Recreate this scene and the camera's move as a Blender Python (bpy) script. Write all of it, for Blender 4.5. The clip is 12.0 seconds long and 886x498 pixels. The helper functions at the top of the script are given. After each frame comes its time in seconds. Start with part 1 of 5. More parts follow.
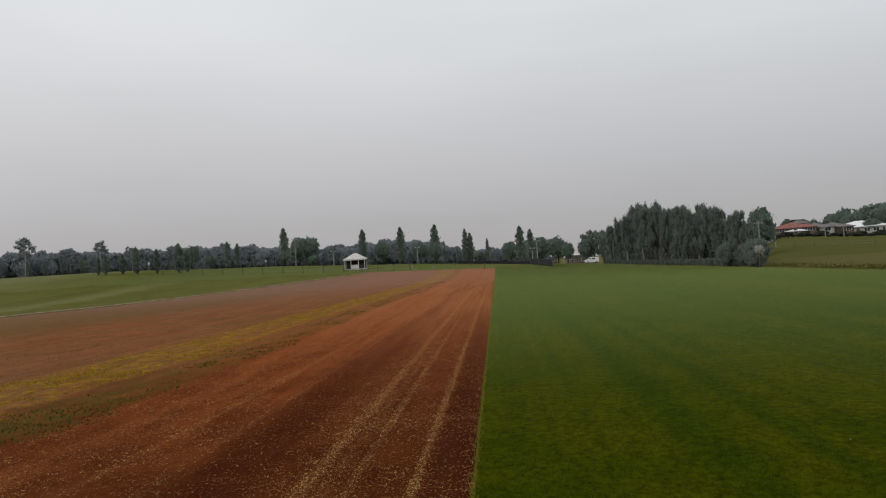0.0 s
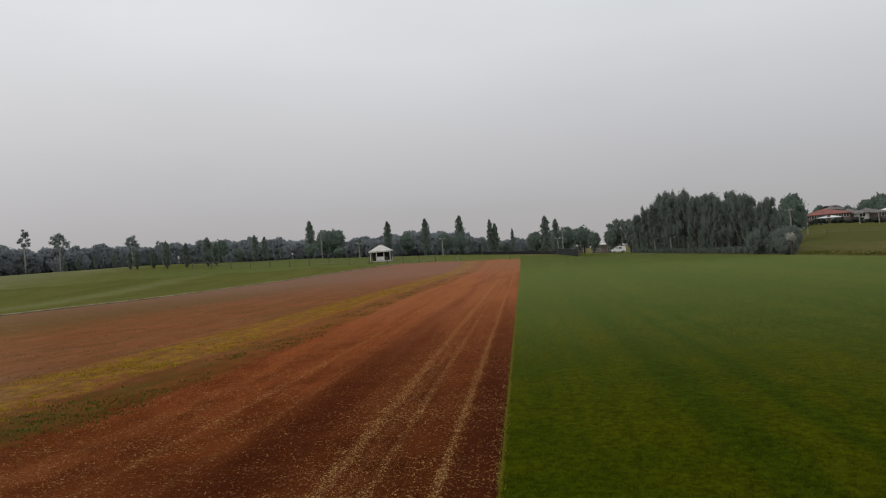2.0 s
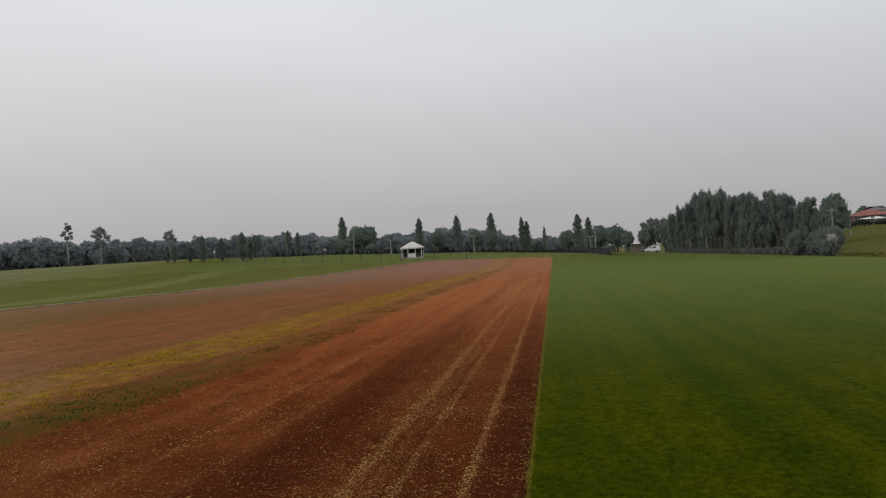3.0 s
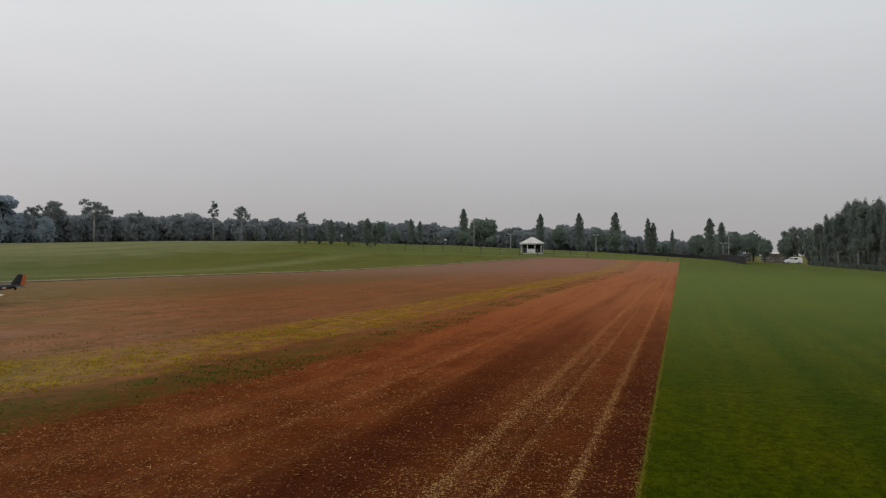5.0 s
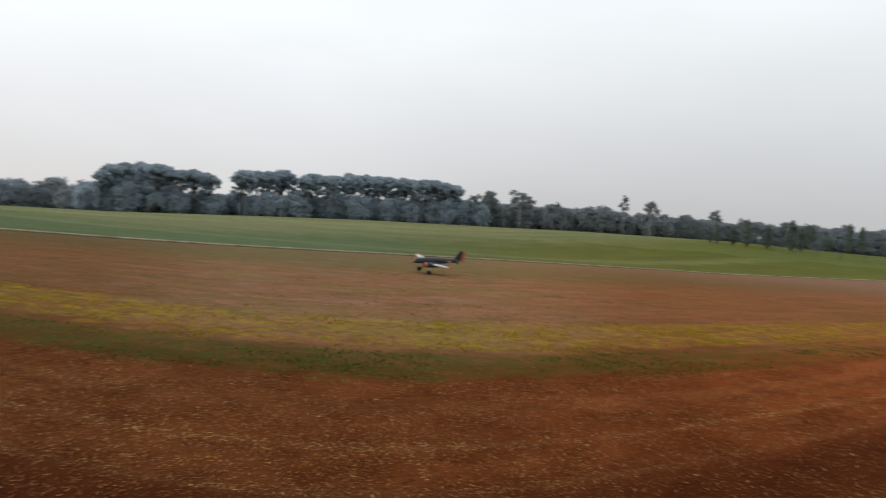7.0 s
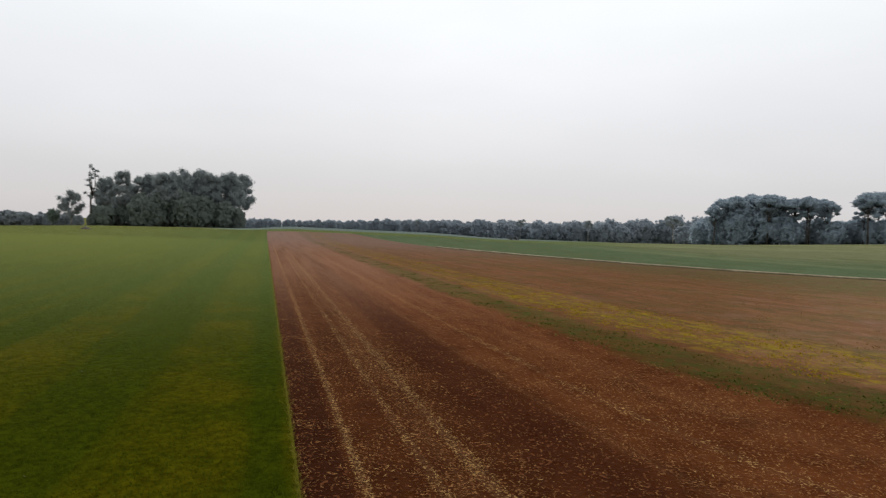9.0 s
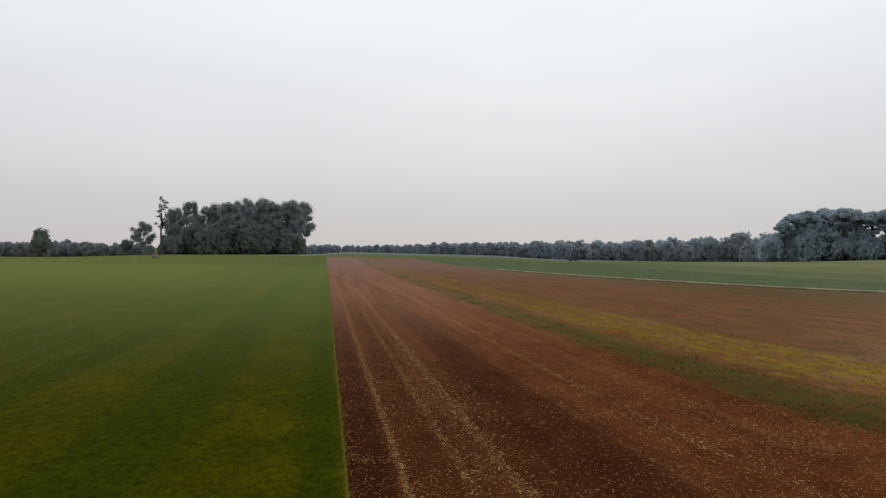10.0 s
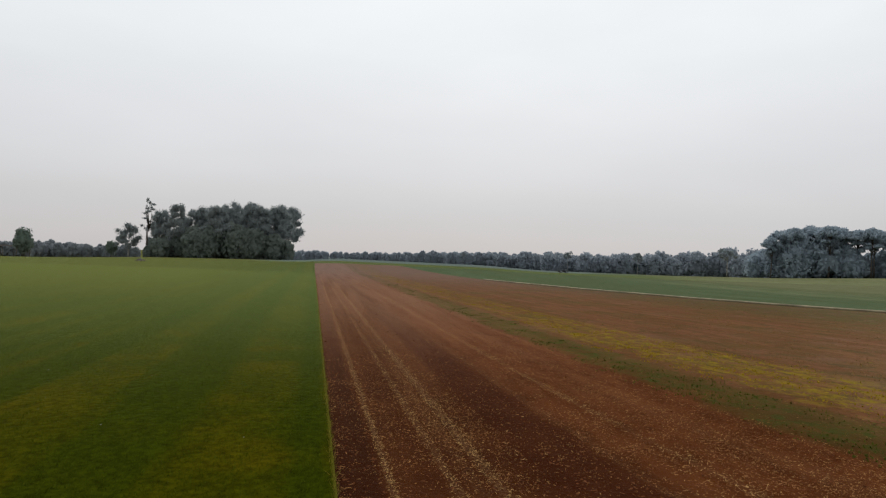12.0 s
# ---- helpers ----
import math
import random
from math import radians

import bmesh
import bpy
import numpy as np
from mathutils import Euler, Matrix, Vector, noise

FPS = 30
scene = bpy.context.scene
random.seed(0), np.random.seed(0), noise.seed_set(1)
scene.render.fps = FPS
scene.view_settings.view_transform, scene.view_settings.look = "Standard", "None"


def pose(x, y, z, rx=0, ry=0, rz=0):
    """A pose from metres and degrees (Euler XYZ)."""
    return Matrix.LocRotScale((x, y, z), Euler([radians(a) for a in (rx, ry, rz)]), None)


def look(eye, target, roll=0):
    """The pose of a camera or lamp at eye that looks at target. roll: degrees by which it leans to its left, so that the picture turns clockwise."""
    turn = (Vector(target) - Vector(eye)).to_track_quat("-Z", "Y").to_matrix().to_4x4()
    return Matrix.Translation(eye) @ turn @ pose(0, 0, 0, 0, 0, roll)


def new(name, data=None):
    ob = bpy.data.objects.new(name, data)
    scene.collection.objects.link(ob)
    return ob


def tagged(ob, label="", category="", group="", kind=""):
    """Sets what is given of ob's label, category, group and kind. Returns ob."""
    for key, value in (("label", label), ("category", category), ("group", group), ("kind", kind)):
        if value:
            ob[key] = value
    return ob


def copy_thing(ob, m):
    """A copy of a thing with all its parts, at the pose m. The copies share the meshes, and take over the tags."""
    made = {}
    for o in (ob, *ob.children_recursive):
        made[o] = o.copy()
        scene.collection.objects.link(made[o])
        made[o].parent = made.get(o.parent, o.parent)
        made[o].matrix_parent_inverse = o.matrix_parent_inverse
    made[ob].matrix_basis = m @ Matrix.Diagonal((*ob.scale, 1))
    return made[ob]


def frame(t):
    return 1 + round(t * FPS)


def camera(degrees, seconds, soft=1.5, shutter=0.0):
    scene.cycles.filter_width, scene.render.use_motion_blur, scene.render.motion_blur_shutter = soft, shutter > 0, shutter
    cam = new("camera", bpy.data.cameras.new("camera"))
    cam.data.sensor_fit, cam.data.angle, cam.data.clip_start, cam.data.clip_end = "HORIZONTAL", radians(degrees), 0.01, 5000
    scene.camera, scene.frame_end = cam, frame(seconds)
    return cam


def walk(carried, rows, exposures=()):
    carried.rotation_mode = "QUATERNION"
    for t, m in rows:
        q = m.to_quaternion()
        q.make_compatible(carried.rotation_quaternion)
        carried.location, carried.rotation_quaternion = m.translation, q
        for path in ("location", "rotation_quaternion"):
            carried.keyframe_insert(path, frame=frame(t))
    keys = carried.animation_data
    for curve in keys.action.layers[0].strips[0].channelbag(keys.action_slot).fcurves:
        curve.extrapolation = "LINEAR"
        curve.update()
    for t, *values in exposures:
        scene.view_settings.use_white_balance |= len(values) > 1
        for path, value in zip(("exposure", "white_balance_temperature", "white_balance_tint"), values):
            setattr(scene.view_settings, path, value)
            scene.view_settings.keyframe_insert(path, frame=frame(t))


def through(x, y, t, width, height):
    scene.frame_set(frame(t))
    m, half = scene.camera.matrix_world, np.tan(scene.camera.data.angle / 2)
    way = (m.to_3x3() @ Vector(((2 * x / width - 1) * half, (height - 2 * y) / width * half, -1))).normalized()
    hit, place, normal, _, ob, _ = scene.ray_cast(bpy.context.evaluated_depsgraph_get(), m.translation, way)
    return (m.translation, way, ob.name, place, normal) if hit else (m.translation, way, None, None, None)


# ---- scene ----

EYE = 1.75          # the camera is worn at head height by someone who turns on the spot, then walks a few steps
BEND = 180 / 120.7  # straight strips, bent round the standing place to fit the camera's view
STRIP = 0.655       # strip coordinate gained per metre straight across the strips
LEAN = 0.05         # draws the strips a little closer towards the pavilion to fit the view
PIPE = (-1.543, 9.294, -11.583, -27.368, 63.39, 3.367)  # strip coordinate of the pipe: coefficients of a polynomial in the turn along the strips
SOD_EDGE = 0.285    # strip coordinate of the cut edge of the standing turf

# ---- camera: seconds, heading to the left of the sod edge, pitch, lean, steps taken in x and y ----
TURN = [
    (0, 4.59, 1.46, -4.02, 0, 0),
    (0.5, 4.66, 1.26, -4.00, 0, 0),
    (1, 5.07, 1.07, -4.29, 0, 0),
    (1.5, 5.77, 0.85, -4.38, 0, 0),
    (2, 6.85, 0.84, -4.60, 0, 0),
    (2.5, 7.98, 0.95, -4.38, 0, 0),
    (3, 9.62, 0.80, -3.91, 0, 0),
    (4.8, 18.91, 0.62, -0.44, 0, 0),
    (5, 20.13, 0.62, -0.19, 0, 0),
    (5.5, 24.48, 0.55, 0.69, 0, 0),
    (6, 30.76, -0.37, 2.70, 0, 0),
    (6.5, 40.64, -0.65, 3.81, 0, 0),
    (7, 54.84, -1.15, 4.45, 0, 0),
    (7.5, 71.93, -1.50, 5.15, 0, 0),
    (7.7, 78.59, -2.15, 5.60, 0, 0),
    (9.3, 107.84, -0.80, 2.08, 0, 0),
    (9.5, 108.89, -0.42, 2.10, -0.05, -0.02),
    (10, 110.45, 0.35, 1.24, -0.28, -0.08),
    (10.5, 111.06, -0.24, 2.63, -0.42, -0.17),
    (11, 110.96, 0.64, 4.05, -0.58, -0.35),
    (11.5, 110.50, 0.37, 4.14, -0.75, -0.47),
    (12, 109.46, 1.16, 2.52, -0.98, -0.55),
]
cam = camera(68.6, 12.0, soft=1.2, shutter=0.28)
walk(cam, [(t, pose(x, y, EYE, 90 + p, 0, h) @ pose(0, 0, 0, 0, 0, lean)) for t, h, p, lean, x, y in TURN],
     exposures=[(0, 0.05, 6580, 11), (3.0, 0.05, 6600, 11.5), (5.0, 0.0, 6600, 11), (5.5, 0.04, 6550, 10.5), (6.0, 0.33, 6500, 9), (6.6, 0.40, 6450, 8), (7.2, 0.41, 6450, 8), (7.7, 0.35, 6450, 9), (9.3, 0.27, 6500, 9.5), (10.0, 0.15, 6500, 9), (12, 0.14, 6500, 9)])

# ---- sky and sun: an even smoky overcast, brightest round the hidden sun ----
SUN_HEADING, SUN_HEIGHT = 107, 42


def toward(heading, height=0.0):
    a, e = radians(heading), radians(height)
    return Vector((-math.sin(a) * math.cos(e), math.cos(a) * math.cos(e), math.sin(e)))


class Nodes:
    """Short hand for wiring a node tree."""

    def __init__(self, tree):
        self.tree = tree
        tree.nodes.clear()

    def add(self, kind, inputs=None, **settings):
        n = self.tree.nodes.new(kind)
        for key, value in settings.items():
            setattr(n, key, value)
        for key, value in (inputs or {}).items():
            self.put(n, key, value)
        return n

    def put(self, n, key, value):
        if hasattr(value, "is_linked"):
            self.tree.links.new(value, n.inputs[key])
        else:
            n.inputs[key].default_value = value

    def math(self, op, a, b=0.0, c=0.0):
        return self.add("ShaderNodeMath", {0: a, 1: b, 2: c}, operation=op).outputs[0]

    def step(self, value, lo, hi, to_lo=0.0, to_hi=1.0):
        return self.add("ShaderNodeMapRange", {"Value": value, "From Min": lo, "From Max": hi, "To Min": to_lo, "To Max": to_hi},
                        interpolation_type="SMOOTHSTEP").outputs[0]

    def band(self, value, a, b, c, d):
        return self.math("MULTIPLY", self.step(value, a, b), self.step(value, c, d, 1.0, 0.0))

    def mix(self, fac, a, b, blend="MIX"):
        n = self.add("ShaderNodeMix", data_type="RGBA", blend_type=blend)
        for socket, value in ((n.inputs[0], fac), (n.inputs[6], a), (n.inputs[7], b)):
            if hasattr(value, "is_linked"):
                self.tree.links.new(value, socket)
            else:
                socket.default_value = value
        return n.outputs[2]

    def noise(self, scale, detail=3.0, rough=0.55, vector=None):
        inputs = {"Scale": scale, "Detail": detail, "Roughness": rough}
        if vector is not None:
            inputs["Vector"] = vector
        return self.add("ShaderNodeTexNoise", inputs).outputs[0]


def rgb(r, g, b):
    return (r, g, b, 1.0)


world = bpy.data.worlds.new("overcast_sky")
world.use_nodes = True
scene.world = world
w = Nodes(world.node_tree)
coord = w.add("ShaderNodeTexCoord").outputs["Generated"]
height = w.add("ShaderNodeSeparateXYZ", {0: coord}).outputs[2]
deck = w.add("ShaderNodeValToRGB", {0: height})
while len(deck.color_ramp.elements) < 6:
    deck.color_ramp.elements.new(0.5)
for el, (at, col) in zip(deck.color_ramp.elements, (
        (0.0, (0.35, 0.335, 0.345)), (0.07, (0.39, 0.38, 0.388)), (0.17, (0.49, 0.485, 0.495)),
        (0.30, (0.62, 0.63, 0.64)), (0.45, (0.71, 0.735, 0.75)), (1.0, (0.74, 0.76, 0.78)))):
    el.position, el.color = at, rgb(*col)
sun_way = toward(SUN_HEADING, SUN_HEIGHT)
glow = w.add("ShaderNodeVectorMath", {0: coord, 1: sun_way}, operation="DOT_PRODUCT").outputs["Value"]
glow = w.step(glow, -0.35, 1.0, 1.06, 1.14)
flank = w.step(w.add("ShaderNodeVectorMath", {0: coord, 1: toward(112)}, operation="DOT_PRODUCT").outputs["Value"], 0.2, 0.95, 0.0, 0.28)
glow = w.math("MULTIPLY", glow, w.math("MULTIPLY_ADD", flank, w.step(height, 0.0, 0.5, 1.0, 0.1), 1.0))
stretched = w.add("ShaderNodeMapping", {"Vector": coord, "Scale": (1.0, 1.0, 3.5)}).outputs[0]
cloud = w.step(w.noise(1.6, 4.0, 0.5, stretched), 0.3, 0.7, 0.965, 1.035)
deck_light = w.mix(1.0, deck.outputs[0], w.math("MULTIPLY", glow, cloud), "MULTIPLY")
warm = w.step(w.add("ShaderNodeVectorMath", {0: coord, 1: toward(84)}, operation="DOT_PRODUCT").outputs["Value"], -0.6, 1.0)
deck_light = w.mix(1.0, deck_light, w.mix(warm, rgb(0.975, 1.0, 1.01), rgb(1.0, 1.0, 1.0)), "MULTIPLY")
sky = w.add("ShaderNodeTexSky", sky_type="NISHITA", sun_disc=False, sun_elevation=radians(SUN_HEIGHT), sun_rotation=radians(-SUN_HEADING))
sky_light = w.mix(1.0, sky.outputs[0], rgb(0.1, 0.1, 0.1), "MULTIPLY")
back = w.add("ShaderNodeBackground", {"Color": w.mix(0.94, sky_light, deck_light), "Strength": 1.0})
out = w.add("ShaderNodeOutputWorld", {"Surface": back.outputs[0]})

sun = new("sun", bpy.data.lights.new("sun", "SUN"))
sun.data.energy, sun.data.angle, sun.data.color = 0.5, radians(25), (1.0, 0.96, 0.9)
sun.matrix_world = look(sun_way * 100, (0, 0, 0))


# ---- materials ----
def material(name, roughness=0.8, metallic=0.0, specular=0.3):
    m = bpy.data.materials.new(name)
    m.use_nodes = True
    n = Nodes(m.node_tree)
    n.shader = n.add("ShaderNodeBsdfPrincipled", {"Roughness": roughness, "Metallic": metallic, "Specular IOR Level": specular})
    n.add("ShaderNodeOutputMaterial", {"Surface": n.shader.outputs[0]})
    return m, n


def bump(n, value, strength, distance):
    b = n.add("ShaderNodeBump", {"Height": value, "Strength": strength, "Distance": distance})
    n.put(n.shader, "Normal", b.outputs[0])


def plain(name, col, roughness=0.7, metallic=0.0, grain=8.0, vary=0.25, specular=0.3):
    """A painted surface or one showing wear: its colour varies in broad stains and in fine grain."""
    m, n = material(name, roughness, metallic, specular)
    pos = n.add("ShaderNodeTexCoord").outputs["Object"]
    stain = n.noise(grain * 0.15, 3.0, 0.6, pos)
    fine = n.noise(grain, 4.0, 0.6, pos)
    shade = n.math("MULTIPLY", n.step(stain, 0.3, 0.7, 1 - vary, 1 + vary * 0.4), n.step(fine, 0.25, 0.75, 1 - vary * 0.5, 1 + vary * 0.3))
    n.put(n.shader, "Base Color", n.mix(1.0, rgb(*col), shade, "MULTIPLY"))
    bump(n, fine, 0.25, 0.01)
    return m


def foliage(name, dark, light, rough=0.65, through=0.5, gloss=0.12, each=0.4, normal_z=1.0):
    """Leaves: each leaf cluster has a colour of its own, and broad patches of the crown differ; shading normals are
    squashed sideways to even the light on crowns, as haze would.
    """
    m, n = material(name, rough, 0.0, gloss)
    isle = n.add("ShaderNodeNewGeometry").outputs["Random Per Island"]
    tree = n.add("ShaderNodeObjectInfo").outputs["Random"]
    patch = n.noise(0.35, 2.0, 0.5, n.add("ShaderNodeTexCoord").outputs["Object"])
    fac = n.math("MULTIPLY_ADD", isle, each, n.math("MULTIPLY_ADD", patch, 0.5, n.math("MULTIPLY_ADD", tree, 0.3, -0.2)))
    col = n.mix(fac, rgb(*dark), rgb(*light))
    n.put(n.shader, "Base Color", col)
    n.put(n.shader, "Sheen Weight", 0.15)
    n.put(n.shader, "Sheen Roughness", 0.5)
    n.put(n.shader, "Sheen Tint", col)
    thin = n.add("ShaderNodeBsdfTranslucent", {"Color": col})
    if normal_z < 1.0:
        normal = n.add("ShaderNodeVectorMath", {0: n.add("ShaderNodeNewGeometry").outputs["Normal"], 1: (1.0, 1.0, normal_z)}, operation="MULTIPLY").outputs[0]
        normal = n.add("ShaderNodeVectorMath", {0: normal}, operation="NORMALIZE").outputs[0]
        n.put(n.shader, "Normal", normal)
        n.put(thin, "Normal", normal)
    leaf = n.add("ShaderNodeMixShader", {0: through, 1: n.shader.outputs[0], 2: thin.outputs[0]})
    n.add("ShaderNodeOutputMaterial", {"Surface": leaf.outputs[0]}).is_active_output = True
    return m


def field_axes(n):
    """Position on the ground: x, y, distance from the standing place, and the strip coordinate."""
    pos = n.add("ShaderNodeNewGeometry").outputs["Position"]
    xyz = n.add("ShaderNodeSeparateXYZ", {0: pos})
    x, y = xyz.outputs[0], xyz.outputs[1]
    r = n.math("SQRT", n.math("ADD", n.math("MULTIPLY", x, x), n.math("MULTIPLY", y, y)))
    a = n.math("MULTIPLY", n.math("ARCTAN2", n.math("MULTIPLY", x, -1.0), y), BEND)
    d = n.math("MULTIPLY", n.math("MULTIPLY", r, n.math("SINE", a)), n.math("MULTIPLY_ADD", n.math("COSINE", a), -LEAN * STRIP, STRIP))
    return pos, r, a, d


def turf_colour(n, pos, r, a, d):
    """Close-mown sports turf: deep green, with yellowish patches and faint mowing lines."""
    broad = n.noise(0.11, 3.0, 0.55, pos)
    mid = n.noise(0.9, 4.0, 0.6, pos)
    fine = n.noise(14.0, 4.0, 0.7, pos)
    lines = n.noise(1.0, 2.0, 0.5, n.add("ShaderNodeCombineXYZ", {0: n.math("MULTIPLY", d, 1.5), 1: n.math("MULTIPLY", a, 0.5), 2: 0.0}).outputs[0])
    col = n.mix(n.step(broad, 0.35, 0.68), rgb(0.029, 0.037, 0.0011), rgb(0.052, 0.047, 0.0014))
    col = n.mix(n.step(mid, 0.42, 0.70, 0.0, 0.65), col, rgb(0.064, 0.053, 0.0018))
    col = n.mix(n.step(lines, 0.44, 0.58, 0.0, 0.75), col, rgb(0.022, 0.033, 0.0012))
    col = n.mix(n.math("MULTIPLY", n.step(a, 3.18, 3.5, 0.0, 0.6), n.step(r, 14.0, 50.0)), col, rgb(0.082, 0.072, 0.006))
    # turf tint shifts along the field: greener towards the pavilion
    pavilion_side = n.step(n.math("MULTIPLY", r, n.math("COSINE", a)), -7.0, 7.0)
    col = n.mix(1.0, col, n.mix(pavilion_side, rgb(1.06, 0.98, 1.0), rgb(0.90, 1.05, 1.0)), "MULTIPLY")
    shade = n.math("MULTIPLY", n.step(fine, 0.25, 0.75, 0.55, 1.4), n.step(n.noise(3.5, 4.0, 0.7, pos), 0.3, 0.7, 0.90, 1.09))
    return n.mix(1.0, col, shade, "MULTIPLY"), fine


m_turf, n = material("mown_turf", 0.95, 0.0, 0.0)
n.put(n.shader, "Sheen Weight", 0.62)
n.put(n.shader, "Sheen Roughness", 0.15)
n.put(n.shader, "Sheen Tint", rgb(0.66, 0.84, 0.32))
pos, r, a, d = field_axes(n)
col, fine = turf_colour(n, pos, r, a, d)
col = n.mix(n.math("MULTIPLY", n.band(n.math("ADD", d, n.math("MULTIPLY_ADD", fine, 0.04, -0.02)), SOD_EDGE - 0.034, SOD_EDGE - 0.012, 1.0, 1.1), n.step(a, 0.0, 0.01, 0.0, 0.6)), col, rgb(0.12, 0.105, 0.014))
n.put(n.shader, "Base Color", col)
bump(n, fine, 0.22, 0.03)

m_ground, n = material("field_ground", 0.95, 0.0, 0.0)
n.put(n.shader, "Sheen Roughness", 0.15)
pos, r, a, d = field_axes(n)
along = n.add("ShaderNodeCombineXYZ", {0: n.math("MULTIPLY", d, 1.0), 1: n.math("MULTIPLY", a, 3.0), 2: n.math("MULTIPLY", r, 0.04)}).outputs[0]
wob = n.noise(0.25, 3.0, 0.6, pos)
wob2 = n.noise(1.3, 4.0, 0.65, pos)
grit = n.noise(9.0, 5.0, 0.72, pos)
crumb = n.noise(38.0, 4.0, 0.7, pos)
streak = n.noise(2.2, 4.0, 0.6, along)
dw = n.math("ADD", d, n.math("MULTIPLY_ADD", wob, 1.6, n.math("MULTIPLY_ADD", wob2, 0.9, -1.25)))
# bare red earth, darker where it is freshly cut, paler where it has dried
soil = n.mix(n.step(wob2, 0.3, 0.7), rgb(0.062, 0.0155, 0.0036), rgb(0.100, 0.027, 0.0068))
soil = n.mix(n.step(streak, 0.4, 0.7, 0.0, 0.7), soil, rgb(0.140, 0.042, 0.0115))
soil = n.mix(n.math("MULTIPLY", n.band(d, 1.85, 2.2, 2.5, 2.95), 0.55), soil, rgb(0.045, 0.008, 0.0022))
soil = n.mix(n.math("MULTIPLY", n.band(d, 0.2, 0.28, 0.6, 0.68), 0.65), soil, rgb(0.039, 0.010, 0.0037))
soil = n.mix(n.step(grit, 0.45, 0.8, 0.0, 0.40), soil, rgb(0.043, 0.010, 0.0030))
# the strips where root mat was left lie as lines of dry straw
chaff = n.step(crumb, 0.5, 0.68)
for at, wide, much in ((0.725, 0.03, 0.58), (1.22, 0.04, 0.34), (1.40, 0.05, 0.16), (1.57, 0.05, 0.50), (2.80, 0.05, 0.14), (3.42, 0.05, 0.18), (4.2, 0.16, 0.10)):
    line = n.band(n.math("ADD", d, n.math("MULTIPLY_ADD", wob2, 0.076, -0.038)), at - wide * 1.6, at - wide * 0.4, at + wide * 0.4, at + wide * 1.6)
    soil = n.mix(n.math("MULTIPLY", n.math("MULTIPLY", line, n.step(r, 12.0, 60.0, much, much * 1.6)), n.step(crumb, 0.47, 0.58, 0.05, 1.0)), soil, rgb(0.30, 0.165, 0.066))
scatter = n.math("MULTIPLY", n.band(dw, 0.25, 0.75, 4.5, 5.6), n.step(wob2, 0.3, 0.7, 0.25, 0.75))
soil = n.mix(n.math("MULTIPLY", scatter, n.math("MULTIPLY", chaff, 0.5)), soil, rgb(0.189, 0.079, 0.0231))
# the outer bare ground: drier, with some regrowth
outer = n.mix(n.step(streak, 0.35, 0.68), rgb(0.142, 0.054, 0.0190), rgb(0.191, 0.075, 0.0293))
outer = n.mix(n.step(wob, 0.42, 0.7, 0.0, 0.55), outer, rgb(0.117, 0.069, 0.0182))
outer = n.mix(n.step(grit, 0.5, 0.85, 0.0, 0.6), outer, rgb(0.078, 0.040, 0.0121))
verge = n.mix(n.step(wob2, 0.35, 0.65), rgb(0.114, 0.052, 0.0190), rgb(0.088, 0.069, 0.0173))
outer = n.mix(n.step(dw, 15.0, 22.0), outer, verge)
mottle = n.noise(3.2, 5.0, 0.7, along)
outer = n.mix(n.step(mottle, 0.5, 0.72, 0.0, 0.6), outer, rgb(0.062, 0.047, 0.015))
tuft = n.noise(4.2, 5.0, 0.75, pos)
outer = n.mix(n.step(tuft, 0.53, 0.66, 0.0, 0.7), outer, rgb(0.068, 0.046, 0.013))
outer = n.mix(n.step(tuft, 0.46, 0.34, 0.0, 0.5), outer, rgb(0.215, 0.100, 0.050))
outer = n.mix(n.step(n.noise(0.6, 4.0, 0.6, pos), 0.5, 0.75, 0.0, 0.5), outer, rgb(0.175, 0.085, 0.045))
outer = n.mix(n.step(n.noise(0.85, 4.0, 0.7, pos), 0.52, 0.66, 0.0, 0.55), outer, rgb(0.082, 0.052, 0.018))
soil = n.mix(1.0, soil, n.mix(n.step(d, 2.4, 3.3), rgb(0.90, 0.86, 0.86), rgb(1.35, 1.30, 1.25)), "MULTIPLY")
# haze put into the bare earth's colour: paler towards both ends of the field
ends_haze = n.step(n.math("ABSOLUTE", n.math("MULTIPLY", r, n.math("COSINE", a))), 5.0, 30.0, 0.0, 0.8)
soil = n.mix(n.math("MULTIPLY", ends_haze, n.step(streak, 0.25, 0.6, 0.55, 1.0)), soil, rgb(0.225, 0.104, 0.052))
# haze put into the outer ground's colour: lighter, greyer straight across the strips
across_haze = n.step(n.math("ABSOLUTE", n.math("COSINE", a)), 0.62, 0.25)
outer = n.mix(across_haze, outer, n.mix(1.0, outer, rgb(1.30, 1.48, 1.70), "MULTIPLY"))
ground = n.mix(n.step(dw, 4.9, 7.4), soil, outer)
# ground colour pales and greys with distance to stand for haze
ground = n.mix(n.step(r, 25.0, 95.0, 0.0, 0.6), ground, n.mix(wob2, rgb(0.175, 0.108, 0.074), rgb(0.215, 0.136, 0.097)))
